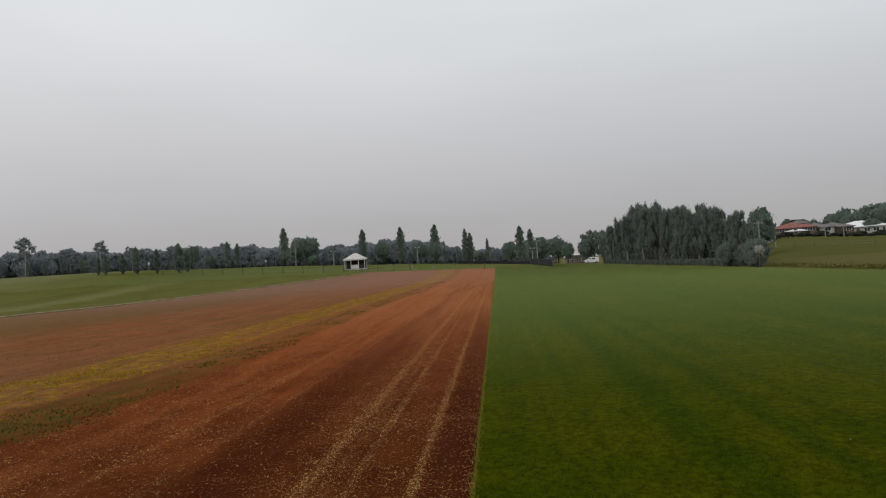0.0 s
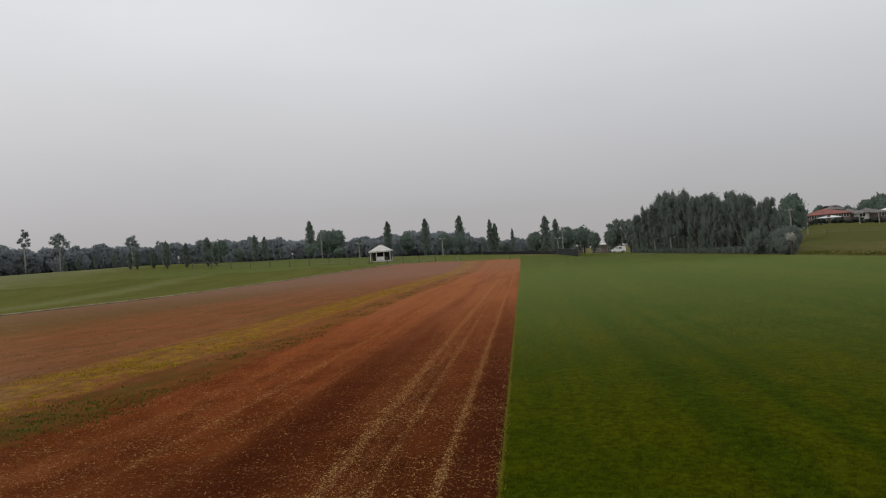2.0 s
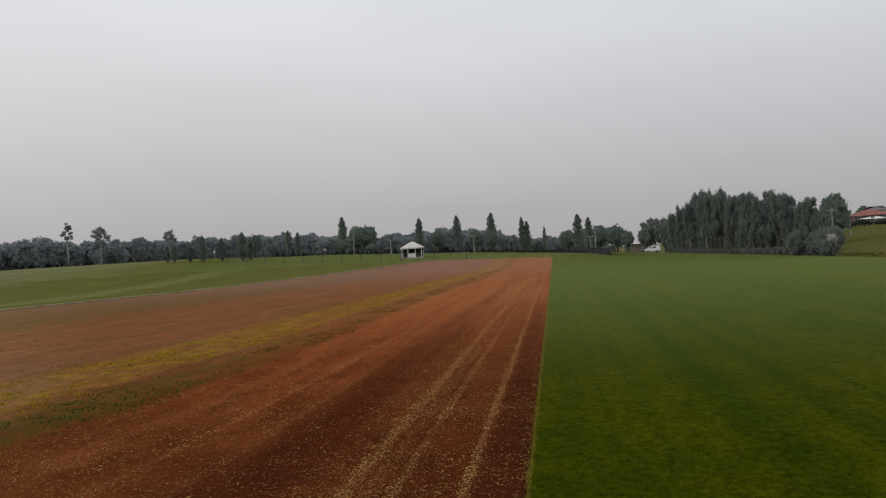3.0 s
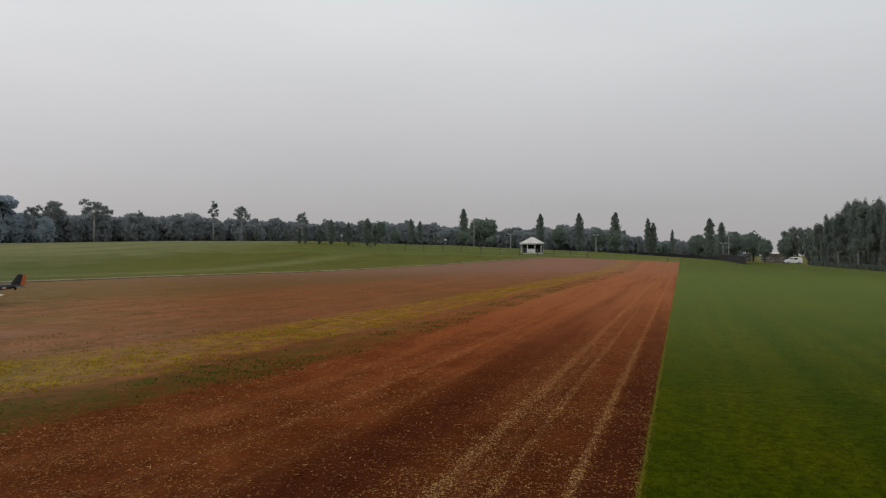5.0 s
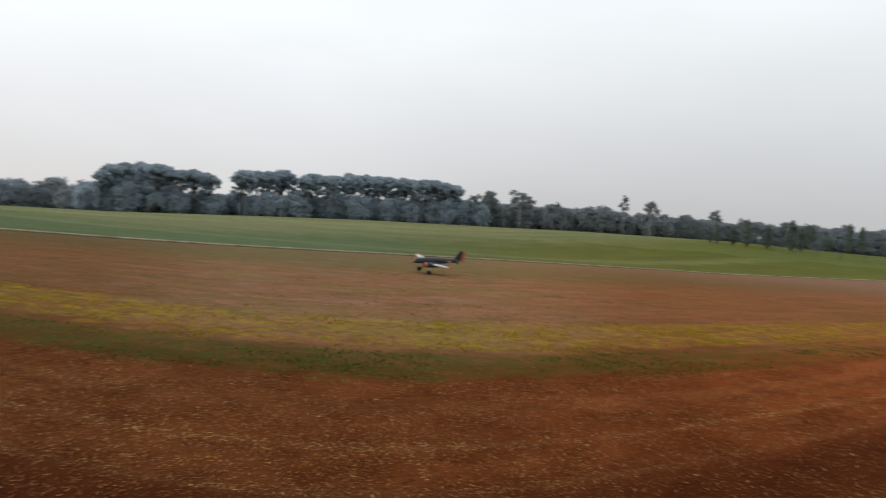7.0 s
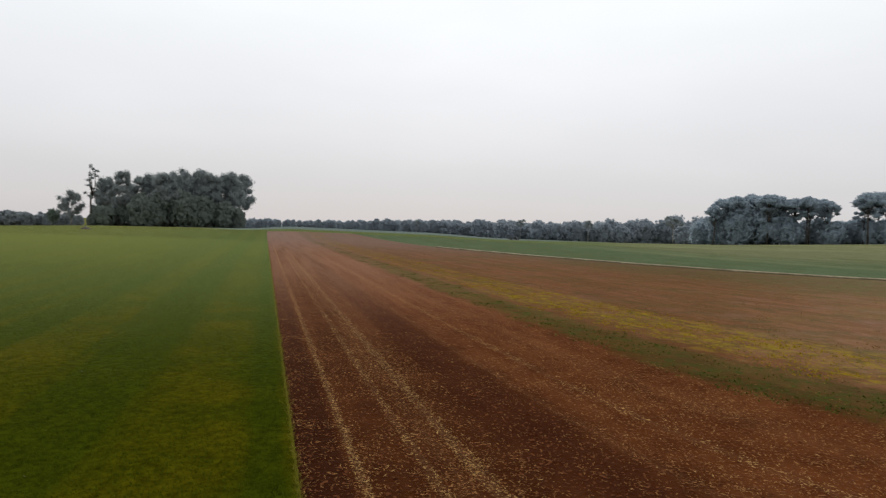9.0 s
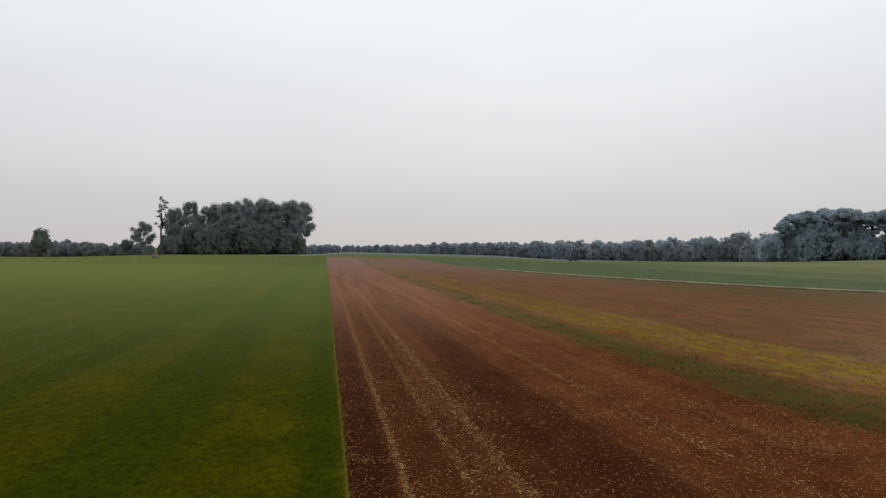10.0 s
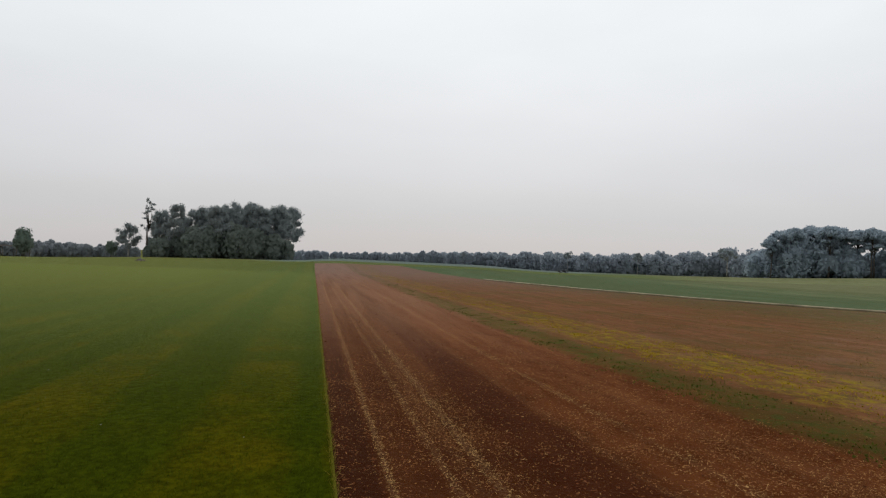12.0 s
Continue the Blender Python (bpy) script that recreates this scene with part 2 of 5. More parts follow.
# a strip of weeds: green along its near side, mustard yellow along its far side
patchy = n.step(n.noise(1.9, 5.0, 0.7, pos), 0.38, 0.66)
pavilion_end = n.step(n.math("MULTIPLY", r, n.math("COSINE", a)), -5.0, 19.0)
dz = n.math("ADD", d, n.math("MULTIPLY_ADD", wob, 0.9, n.math("MULTIPLY_ADD", wob2, 0.7, -0.8)))
clumps = n.math("MULTIPLY", patchy, n.step(tuft, 0.42, 0.56, 0.15, 1.0))
ground = n.mix(n.math("MULTIPLY", n.band(dz, 4.9, 5.3, 6.0, 6.4), n.math("MULTIPLY_ADD", clumps, 0.6, n.math("MULTIPLY", n.step(pavilion_end, 0.0, 1.0, 0.36, 0.10), n.step(r, 60.0, 15.0, 0.2, 1.0)))), ground, rgb(0.054, 0.062, 0.0095))
sprout = n.noise(2.6, 5.0, 0.75, pos)
ground = n.mix(n.math("MULTIPLY", n.band(dz, 6.3, 6.7, 8.3, 8.8), n.math("MULTIPLY", n.math("MULTIPLY", n.step(sprout, 0.43, 0.62, 0.08, 0.80), n.step(n.noise(5.0, 3.0, 0.6, along), 0.40, 0.60, 0.3, 1.0)), n.math("MAXIMUM", pavilion_end, n.step(r, 34.0, 14.0, 0.35, 1.0)))), ground, rgb(0.26, 0.165, 0.0065))
ground = n.mix(n.math("MULTIPLY", n.band(dz, 6.2, 6.6, 8.6, 9.3), n.step(tuft, 0.52, 0.62, 0.0, 0.6)), ground, rgb(0.085, 0.062, 0.010))
# ground tint shifts along the field: warmer towards the pavilion, bluer the other way
ground = n.mix(1.0, ground, n.mix(pavilion_end, n.mix(n.step(dw, 4.9, 7.4), n.mix(n.step(r, 6.0, 20.0), rgb(0.72, 0.78, 0.90), rgb(1.04, 1.16, 1.40)), rgb(1.00, 1.10, 1.34)), n.mix(n.step(dw, 4.9, 7.4), rgb(1.40, 1.10, 0.92), rgb(1.28, 1.18, 1.30))), "MULTIPLY")
# the next field, beyond the pipe: green turf, then paler grass on the rise
# both grass colours are lightened to carry haze
grass = n.mix(n.step(wob, 0.35, 0.65), rgb(0.064, 0.090, 0.028), rgb(0.082, 0.110, 0.037))
grass = n.mix(n.step(grit, 0.4, 0.8, 0.0, 0.5), grass, rgb(0.036, 0.054, 0.010))
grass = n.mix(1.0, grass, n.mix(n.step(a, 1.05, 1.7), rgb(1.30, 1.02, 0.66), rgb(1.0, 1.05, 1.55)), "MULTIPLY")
pale = n.mix(n.step(wob2, 0.35, 0.65), rgb(0.128, 0.135, 0.062), rgb(0.156, 0.156, 0.080))
side = n.band(a, 0.35, 0.9, 2.25, 2.6)
far_field = n.mix(n.math("MULTIPLY", n.step(n.math("ADD", d, n.math("MULTIPLY_ADD", wob, 14.0, n.step(a, 1.5, 2.1, 0.0, 14.0))), 62.0, 80.0), side), grass, pale)
far_field = n.mix(n.math("MULTIPLY", n.math("MULTIPLY", n.band(d, 76.0, 78.0, 80.0, 82.0), side), 0.5), far_field, rgb(0.19, 0.18, 0.085))
far_field = n.mix(n.step(n.noise(0.5, 3.0, 0.6, along), 0.45, 0.7, 0.0, 0.5), far_field, rgb(0.052, 0.064, 0.016))
far_field = n.mix(n.math("MULTIPLY", n.band(n.math("ADD", d, n.math("MULTIPLY", wob, 3.0)), 44.0, 45.5, 47.0, 49.0), n.math("MULTIPLY", side, 0.4)), far_field, rgb(0.16, 0.17, 0.08))
far_field = n.mix(n.step(n.noise(0.35, 5.0, 0.7, pos), 0.5, 0.68, 0.0, 0.45), far_field, rgb(0.088, 0.085, 0.026))
pipe_line = PIPE[0]
for k in PIPE[1:]:
    pipe_line = n.math("MULTIPLY_ADD", pipe_line, a, k)
beyond = n.step(n.math("SUBTRACT", n.math("ADD", d, n.math("MULTIPLY_ADD", wob2, 0.8, -0.4)), pipe_line), 0.0, 0.7)
ground = n.mix(beyond, ground, far_field)
# the bare strips end in grass at both ends of the field
ends = n.step(n.math("ADD", r, n.math("MULTIPLY_ADD", wob, 10.0, -5.0)), 106.0, 110.0)
ground = n.mix(n.math("MULTIPLY", ends, n.step(d, 60.0, 48.0)), ground, n.mix(wob, rgb(0.061, 0.083, 0.016), rgb(0.083, 0.097, 0.025)))
turf, fine = turf_colour(n, pos, r, a, d)
right = n.step(d, SOD_EDGE, SOD_EDGE - 0.03)
ground = n.mix(n.math("MAXIMUM", right, n.math("LESS_THAN", a, -2.8)), ground, turf)
dry = n.mix(n.step(n.noise(0.12, 4.0, 0.6, pos), 0.35, 0.65), rgb(0.086, 0.082, 0.020), rgb(0.125, 0.112, 0.032))
ground = n.mix(n.math("MULTIPLY", n.step(r, 112.0, 128.0), n.step(d, 10.0, -2.0)), ground, dry)
# the turf ends along a straight line beside the grove; rough grass and a worn track lie beyond it
over = n.math("ADD", n.add("ShaderNodeSeparateXYZ", {0: pos}).outputs[0], n.math("MULTIPLY_ADD", wob2, 0.5, -0.25))
rough_grass = n.mix(n.step(wob2, 0.4, 0.6), rgb(0.060, 0.064, 0.016), rgb(0.092, 0.084, 0.024))
paddock = n.mix(wob, rgb(0.066, 0.070, 0.020), rgb(0.090, 0.090, 0.029))
paddock = n.mix(n.band(over, 18.8, 19.1, 23.5, 25.0), paddock, rough_grass)
paddock = n.mix(n.math("MULTIPLY", n.band(over, 20.6, 20.9, 21.5, 22.0), n.step(a, -0.58, -0.64, 0.0, 0.8)), paddock, rgb(0.25, 0.17, 0.075))
beside = n.math("MULTIPLY", n.step(over, 18.8, 19.1), n.step(a, -0.10, -0.16))
ground = n.mix(beside, ground, paddock)
straw_paddock = n.math("MULTIPLY", n.band(a, -0.28, -0.25, -0.11, -0.08), n.step(r, 132.0, 144.0))
ground = n.mix(straw_paddock, ground, n.mix(wob, rgb(0.115, 0.105, 0.040), rgb(0.095, 0.092, 0.036)))
# far ground beyond the field's end, its blue-grey standing for haze
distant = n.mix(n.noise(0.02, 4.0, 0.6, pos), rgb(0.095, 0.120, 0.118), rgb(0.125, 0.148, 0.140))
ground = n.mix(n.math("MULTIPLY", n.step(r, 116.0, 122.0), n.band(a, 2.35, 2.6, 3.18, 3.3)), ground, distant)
grassy = n.math("MAXIMUM", n.math("MAXIMUM", n.math("MULTIPLY", right, n.step(beside, 0.0, 1.0, 1.0, 0.3)), n.math("MULTIPLY", beyond, 0.25)), n.math("MULTIPLY", ends, 0.6))
n.put(n.shader, "Sheen Weight", n.math("MULTIPLY_ADD", n.math("MULTIPLY", grassy, n.step(r, 150.0, 100.0, 0.15, 1.0)), 0.66, 0.05))
n.put(n.shader, "Sheen Tint", n.mix(grassy, n.mix(pavilion_end, rgb(0.90, 0.78, 0.68), rgb(1.0, 0.66, 0.46)), rgb(0.68, 0.84, 0.35)))
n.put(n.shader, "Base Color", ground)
bump(n, n.math("ADD", grit, n.math("MULTIPLY", crumb, 0.4)), 0.7, 0.05)

m_straw = foliage("dry_straw", (0.22, 0.090, 0.022), (0.62, 0.40, 0.15), 0.8, 0.15, 0.02, 0.75)
m_litter = foliage("brown_straw_litter", (0.15, 0.055, 0.016), (0.44, 0.225, 0.080), 0.8, 0.15, 0.02, 0.8)
m_blade = foliage("grass_blade", (0.044, 0.064, 0.003), (0.088, 0.098, 0.005), 0.8, 0.15, 0.02)
m_dry_blade = foliage("dry_grass_blade", (0.12, 0.10, 0.012), (0.34, 0.25, 0.05), 0.8, 0.15, 0.02)
m_stubble = foliage("brown_grass_tuft", (0.20, 0.120, 0.045), (0.40, 0.22, 0.10), 0.8, 0.15, 0.02)
m_weed = foliage("weed_leaf", (0.055, 0.066, 0.01), (0.1, 0.108, 0.018), 0.8, 0.15, 0.02)
m_mustard = foliage("mustard_flower", (0.24, 0.165, 0.010), (0.42, 0.27, 0.015), 0.8, 0.15, 0.02)
m_clod = foliage("red_earth_clod", (0.085, 0.024, 0.008), (0.19, 0.072, 0.028), 0.8, 0.15, 0.02)
# tree leaves, m_poplar to m_far: base colours lightened to stand in for haze
m_poplar = foliage("poplar_leaf", (0.176, 0.215, 0.189), (0.273, 0.312, 0.26), normal_z=0.25)
m_round = foliage("broad_leaf", (0.162, 0.206, 0.174), (0.234, 0.288, 0.238), normal_z=0.25)
m_grove = foliage("grove_leaf", (0.161, 0.19, 0.168), (0.245, 0.277, 0.238), normal_z=0.25)
m_gum = foliage("gum_leaf", (0.253, 0.282, 0.287), (0.356, 0.385, 0.374), through=0.6, normal_z=0.25)
m_pine = foliage("pine_needles", (0.372, 0.435, 0.488), (0.453, 0.523, 0.574), through=0.6, each=0.2, normal_z=0.25)
m_wood = foliage("haze_grey_wood_leaf", (0.26, 0.286, 0.302), (0.334, 0.36, 0.371), through=0.6, each=0.2, normal_z=0.25)
m_far = foliage("haze_pale_wood_leaf", (0.337, 0.376, 0.416), (0.401, 0.44, 0.48), through=0.6, each=0.2, normal_z=0.25)
m_hedge = foliage("garden_hedge_leaf", (0.05, 0.058, 0.045), (0.085, 0.095, 0.07))
m_blossom = foliage("white_blossom", (0.30, 0.30, 0.26), (0.6, 0.6, 0.54))
m_bark = plain("dark_bark", (0.085, 0.07, 0.058), 0.9, grain=6, vary=0.5)
m_pale_bark = plain("pale_gum_bark", (0.36, 0.34, 0.31), 0.8, grain=3, vary=0.45)
m_white = plain("white_paint", (0.74, 0.72, 0.68), 0.6, grain=5, vary=0.15)
m_cream_roof = plain("cream_metal_roof", (0.62, 0.59, 0.54), 0.5, grain=4, vary=0.2)
m_shade = plain("black_shade_cloth", (0.018, 0.020, 0.021), 0.9, grain=5, vary=0.4)
m_dim = plain("dark_interior", (0.03, 0.03, 0.032), 0.9, grain=3, vary=0.3)
m_steel = plain("galvanised_steel", (0.42, 0.43, 0.44), 0.45, 0.6, grain=10, vary=0.25)
m_timber = plain("weathered_timber", (0.16, 0.13, 0.10), 0.9, grain=8, vary=0.4)
m_pole = plain("grey_pole_timber", (0.30, 0.29, 0.27), 0.85, grain=6, vary=0.3)
m_pipe = plain("weathered_aluminium_pipe", (0.36, 0.30, 0.19), 0.8, 0.0, grain=5, vary=0.35)
m_rubber = plain("black_rubber", (0.02, 0.02, 0.02), 0.8, grain=10, vary=0.3)
m_glass = plain("dark_window_glass", (0.03, 0.035, 0.04), 0.08, grain=1, vary=0.1, specular=0.5)
m_red_tile = plain("red_roof_tile", (0.26, 0.100, 0.078), 0.75, grain=6, vary=0.3)
m_grey_tile = plain("grey_roof_tile", (0.17, 0.15, 0.145), 0.75, grain=6, vary=0.3)
m_white_roof = plain("white_metal_roof", (0.74, 0.74, 0.74), 0.4, grain=3, vary=0.12)
m_brick = plain("house_brick", (0.17, 0.125, 0.105), 0.85, grain=12, vary=0.3)
m_render = plain("pale_render", (0.50, 0.48, 0.44), 0.8, grain=5, vary=0.2)
m_car = plain("white_car_paint", (0.78, 0.78, 0.78), 0.25, grain=1, vary=0.06, specular=0.5)
m_olive = plain("dark_slate_dope", (0.038, 0.042, 0.048), 0.5, grain=9, vary=0.3)
m_under = plain("pale_grey_dope", (0.44, 0.44, 0.41), 0.5, grain=9, vary=0.15)
m_orange = plain("orange_dope", (0.52, 0.15, 0.05), 0.5, grain=9, vary=0.15)


# ---- the lie of the land ----
SKYLINE = [(-180, -1.1), (-60, -2.3), (-29, -2.4), (-21.7, -1.85), (-14, -1.2), (-8.5, -0.72), (-2, -0.33), (7, 0.33), (12, 0.56), (19, 0.94), (24, 1.05),
           (31, 1.35), (43, 1.3), (56, 1.0), (62, 0.85), (70, 0.5), (82, -0.1), (90, -0.3), (101, -0.35), (106, -0.12), (119, -0.08), (122, -0.4), (134, -0.63), (142, -1.0), (180, -1.1)]


def smooth(x, lo, hi):
    t = np.clip((x - lo) / (hi - lo), 0, 1)
    return t * t * (3 - 2 * t)


def land(x, y):
    """Height of the ground: level round the standing place, a low rise on one side, a hill with houses on the other."""
    x, y = np.asarray(x, float), np.asarray(y, float)
    r = np.hypot(x, y)
    h = np.degrees(np.arctan2(-x, y))
    e = np.interp(h, [p[0] for p in SKYLINE], [p[1] for p in SKYLINE])
    run = np.minimum(r, 500.0)
    z = smooth(r, 71, 143) * (EYE + run * np.tan(np.radians(e)))
    hill = smooth(h, -19.5, -23.2) * smooth(h, -120, -80)
    return z + hill * (11.0 * smooth(r, 108, 262) + 4.0 * smooth(r, 262, 392))


def spot(heading, distance):
    """The place on the ground at a heading (degrees to the left of the sod edge) and a distance."""
    v = toward(heading) * distance
    return Vector((v.x, v.y, float(land(v.x, v.y))))


def strip(d, heading):
    """Distance at which the strip coordinate is d along a heading."""
    a = np.radians(np.asarray(heading, float)) * BEND
    return d / (STRIP * np.sin(a) * (1 - LEAN * np.cos(a)))


# ---- mesh helpers ----
def mesh_of(name, verts, faces, mat, smooth_shade=False):
    me = bpy.data.meshes.new(name)
    me.from_pydata(np.asarray(verts, float).tolist(), [], [list(map(int, f)) for f in faces])
    me.materials.append(mat)
    if smooth_shade:
        me.polygons.foreach_set("use_smooth", [True] * len(me.polygons))
    me.update()
    return me


def solid(name, verts, faces, mat, parent=None, label="", smooth_shade=False):
    ob = new(name, mesh_of(name, verts, faces, mat, smooth_shade))
    ob.parent = parent
    if label:
        tagged(ob, label)
    return ob


def part(name, bm, mat, parent, label="", bevel=0.0, smooth_shade=False):
    """Links a bmesh as one mesh object under a thing or a part."""
    if bevel:
        bmesh.ops.bevel(bm, geom=bm.edges[:], offset=bevel, segments=2, affect="EDGES", profile=0.6)
    me = bpy.data.meshes.new(name)
    bm.to_mesh(me)
    bm.free()
    me.materials.append(mat)
    if smooth_shade:
        me.polygons.foreach_set("use_smooth", [True] * len(me.polygons))
    ob = new(name, me)
    ob.parent = parent
    if label:
        tagged(ob, label)
    return ob


def thing(name, label, category, m=None, group="", kind=""):
    ob = tagged(new(name), label, category, group, kind)
    ob.empty_display_size = 0.3
    if m is not None:
        ob.matrix_basis = m
    return ob


def box(bm, x0, x1, y0, y1, z0, z1):
    m = Matrix.Translation(((x0 + x1) / 2, (y0 + y1) / 2, (z0 + z1) / 2)) @ Matrix.Diagonal((x1 - x0, y1 - y0, z1 - z0, 1))
    bmesh.ops.create_cube(bm, size=1.0, matrix=m)
    return bm


def boxed(*sides):
    return box(bmesh.new(), *sides)


def rod(a, b, r0, r1=None, n=10):
    """A round bar from a to b as a bmesh."""
    a, b = Vector(a), Vector(b)
    bm = bmesh.new()
    m = Matrix.Translation((a + b) / 2) @ (b - a).to_track_quat("Z", "Y").to_matrix().to_4x4()
    bmesh.ops.create_cone(bm, cap_ends=True, segments=n, radius1=r0, radius2=r0 if r1 is None else r1, depth=(b - a).length, matrix=m)
    return bm


def tube(points, radii, n=7):
    """Vertices and faces of a tapered tube along points."""
    points = [Vector(p) for p in points]
    vs, fs = [], []
    for i, p in enumerate(points):
        t = (points[min(i + 1, len(points) - 1)] - points[max(i - 1, 0)]).normalized()
        u = t.orthogonal().normalized()
        v = t.cross(u)
        for k in range(n):
            c = 2 * math.pi * k / n
            vs.append(p + (u * math.cos(c) + v * math.sin(c)) * radii[i])
    for i in range(len(points) - 1):
        for k in range(n):
            fs.append((i * n + k, i * n + (k + 1) % n, (i + 1) * n + (k + 1) % n, (i + 1) * n + k))
    fs.append(tuple(range(n))[::-1])
    fs.append(tuple((len(points) - 1) * n + k for k in range(n)))
    return vs, fs


def joined(pieces):
    vs, fs = [], []
    for v, f in pieces:
        o = len(vs)
        vs += v
        fs += [tuple(i + o for i in q) for q in f]
    return vs, fs


def leaf_quads(rng, at, size, slim=0.55, upright=0.0, flat=0.0):
    """One small four-sided leaf cluster at each point."""
    n = len(at)
    a = rng.normal(size=(n, 3))
    a[:, 2] += upright * np.sign(rng.random(n) + 0.2)
    a[:, 2] *= 1 - flat
    a /= np.linalg.norm(a, axis=1)[:, None] + 1e-9
    b = np.cross(a, rng.normal(size=(n, 3)))
    b /= np.linalg.norm(b, axis=1)[:, None] + 1e-9
    s = (size * rng.uniform(0.6, 1.3, n))[:, None]
    v = np.stack([at - a * s, at + b * s * slim - a * s * 0.15, at + a * s, at - b * s * slim + a * s * 0.1], 1).reshape(-1, 3)
    return v, np.arange(4 * n).reshape(n, 4)


def in_blob(rng, n, c, rad, core=0.45, rough=1.0):
    """Points in an uneven ellipsoid, most of them near its skin."""
    u = rng.normal(size=(n, 3))
    u /= np.linalg.norm(u, axis=1)[:, None]
    r = 1 - core * rng.random(n) ** 1.5
    k = rng.uniform(0, 6.28, 3)
    r *= 1 + rough * (0.16 * np.sin(3.1 * u[:, 0] * 2 + k[0]) + 0.13 * np.sin(5.3 * u[:, 1] * 2 + k[1]) + 0.12 * np.sin(6.1 * u[:, 2] + k[2]))
    return np.asarray(c) + u * r[:, None] * np.asarray(rad)


def lump(rng, c, rad, n=9, m=5, rough=0.08):
    """The dense inside of a clump of leaves: an uneven rounded mass."""
    t = np.linspace(0.03, 1, m + 1, endpoint=False) * math.pi
    t = np.append(t, math.pi * 0.985)
    p = np.arange(n) * 2 * math.pi / n
    T, P = np.meshgrid(t, p, indexing="ij")
    u = np.stack([np.sin(T) * np.cos(P), np.sin(T) * np.sin(P), np.cos(T)], -1).reshape(-1, 3)
    k = rng.uniform(0, 6.28, 3)
    q = 1 + 0.13 * np.sin(4.2 * u[:, 0] + k[0]) + 0.13 * np.sin(4.7 * u[:, 1] + k[1]) + 0.10 * np.sin(6.1 * u[:, 2] + k[2]) + 0.07 * np.sin(9.1 * u[:, 0] + 8.3 * u[:, 2] + k[1]) + 0.07 * np.sin(11.3 * u[:, 1] - 7.1 * u[:, 2] + k[2]) + rng.normal(0, rough, len(u))
    v = np.asarray(c) + u * q[:, None] * np.asarray(rad)
    i, j = np.meshgrid(np.arange(len(t) - 1), np.arange(n), indexing="ij")
    i, j = i.ravel(), j.ravel()
    return v, np.stack([i * n + j, (i + 1) * n + j, (i + 1) * n + (j + 1) % n, i * n + (j + 1) % n], 1)


def skin_leaves(rng, n, c, rad, size, slim=0.6, core=0.35, rough=0.8, turn=0.55):
    """Leaf clusters over an uneven ellipsoid, along its skin; most are turned sideways to even out the light on crowns.
    """
    u = rng.normal(size=(n, 3))
    u /= np.linalg.norm(u, axis=1)[:, None]
    r = 1 - core * rng.random(n) ** 1.5
    k = rng.uniform(0, 6.28, 3)
    r *= 1 + rough * (0.16 * np.sin(6.2 * u[:, 0] + k[0]) + 0.13 * np.sin(10.6 * u[:, 1] + k[1]) + 0.12 * np.sin(6.1 * u[:, 2] + k[2]))
    at = np.asarray(c) + u * r[:, None] * np.asarray(rad)
    out = u / np.asarray(rad)
    out = out / np.linalg.norm(out, axis=1)[:, None] + rng.normal(0, turn, (n, 3))
    out[:, 2] *= 0.3
    a = np.cross(out, rng.normal(size=(n, 3)))
    a /= np.linalg.norm(a, axis=1)[:, None] + 1e-9
    b = np.cross(out, a)
    b /= np.linalg.norm(b, axis=1)[:, None] + 1e-9
    s = (size * rng.uniform(0.6, 1.3, n))[:, None]
    v = np.stack([at - a * s, at + b * s * slim - a * s * 0.15, at + a * s, at - b * s * slim + a * s * 0.1], 1).reshape(-1, 3)
    return v, np.arange(4 * n).reshape(n, 4)


def clump(rng, count, c, rad, size, core=0.8, slim=0.6, rough=0.7, n=9, m=5):
    """A clump of foliage: a dense inside wrapped in leaves."""
    rad = np.asarray(rad, float)
    return [lump(rng, c, rad * core, n, m), skin_leaves(rng, count, c, rad, size, slim, 0.42, rough)]


# ---- ground ----
headings = np.radians(np.arange(0, 360, 1.5))
rings = np.concatenate([[0.5], np.geomspace(1.5, 70, 18), np.arange(74, 150, 6), np.geomspace(156, 500, 26), [600, 760, 1000, 1600, 2600, 4200]])
gv = [(0.0, 0.0, 0.0)]
for q in rings:
    x, y = -np.sin(headings) * q, np.cos(headings) * q
    gv += list(zip(x, y, land(x, y)))
k = len(headings)
gf = [(0, 1 + i, 1 + (i + 1) % k) for i in range(k)]
for j in range(len(rings) - 1):
    gf += [(1 + j * k + i, 1 + (j + 1) * k + i, 1 + (j + 1) * k + (i + 1) % k, 1 + j * k + (i + 1) % k) for i in range(k)]
ground = tagged(solid("ground", gv, gf, m_ground, smooth_shade=True),
                "turf farm ground with red earth strips, weeds and grass fields", "ground", kind="structure")

# the standing turf: a sheet as thick as a sod, ending in a cut edge along the bare strips
rng = np.random.default_rng(3)
inner = np.concatenate([np.geomspace(0.18, 8, 46), np.arange(9, 112, 2.0), 120.7 - np.geomspace(8, 0.16, 46)])
edge_r = np.minimum(strip(SOD_EDGE, inner) * 1.0, 70.0) + rng.normal(0, 0.008, len(inner))
outer_h = np.arange(122.0, 359.6, 2.5)
all_h = np.concatenate([inner, outer_h])
reach = np.concatenate([edge_r, np.minimum(70.0, 18.9 / np.maximum(-np.sin(np.radians(outer_h)), 0.01))])
tv, tf = [(0, 0, 0.032)], []
share = [0.02, 0.06, 0.15, 0.35, 0.65, 1.0, 1.0]
k = len(all_h)
for j, q in enumerate(share):
    drop = -0.02 if j == len(share) - 1 else 0.032
    for h, m in zip(all_h, reach):
        tv.append((-math.sin(radians(h)) * m * q, math.cos(radians(h)) * m * q, drop))
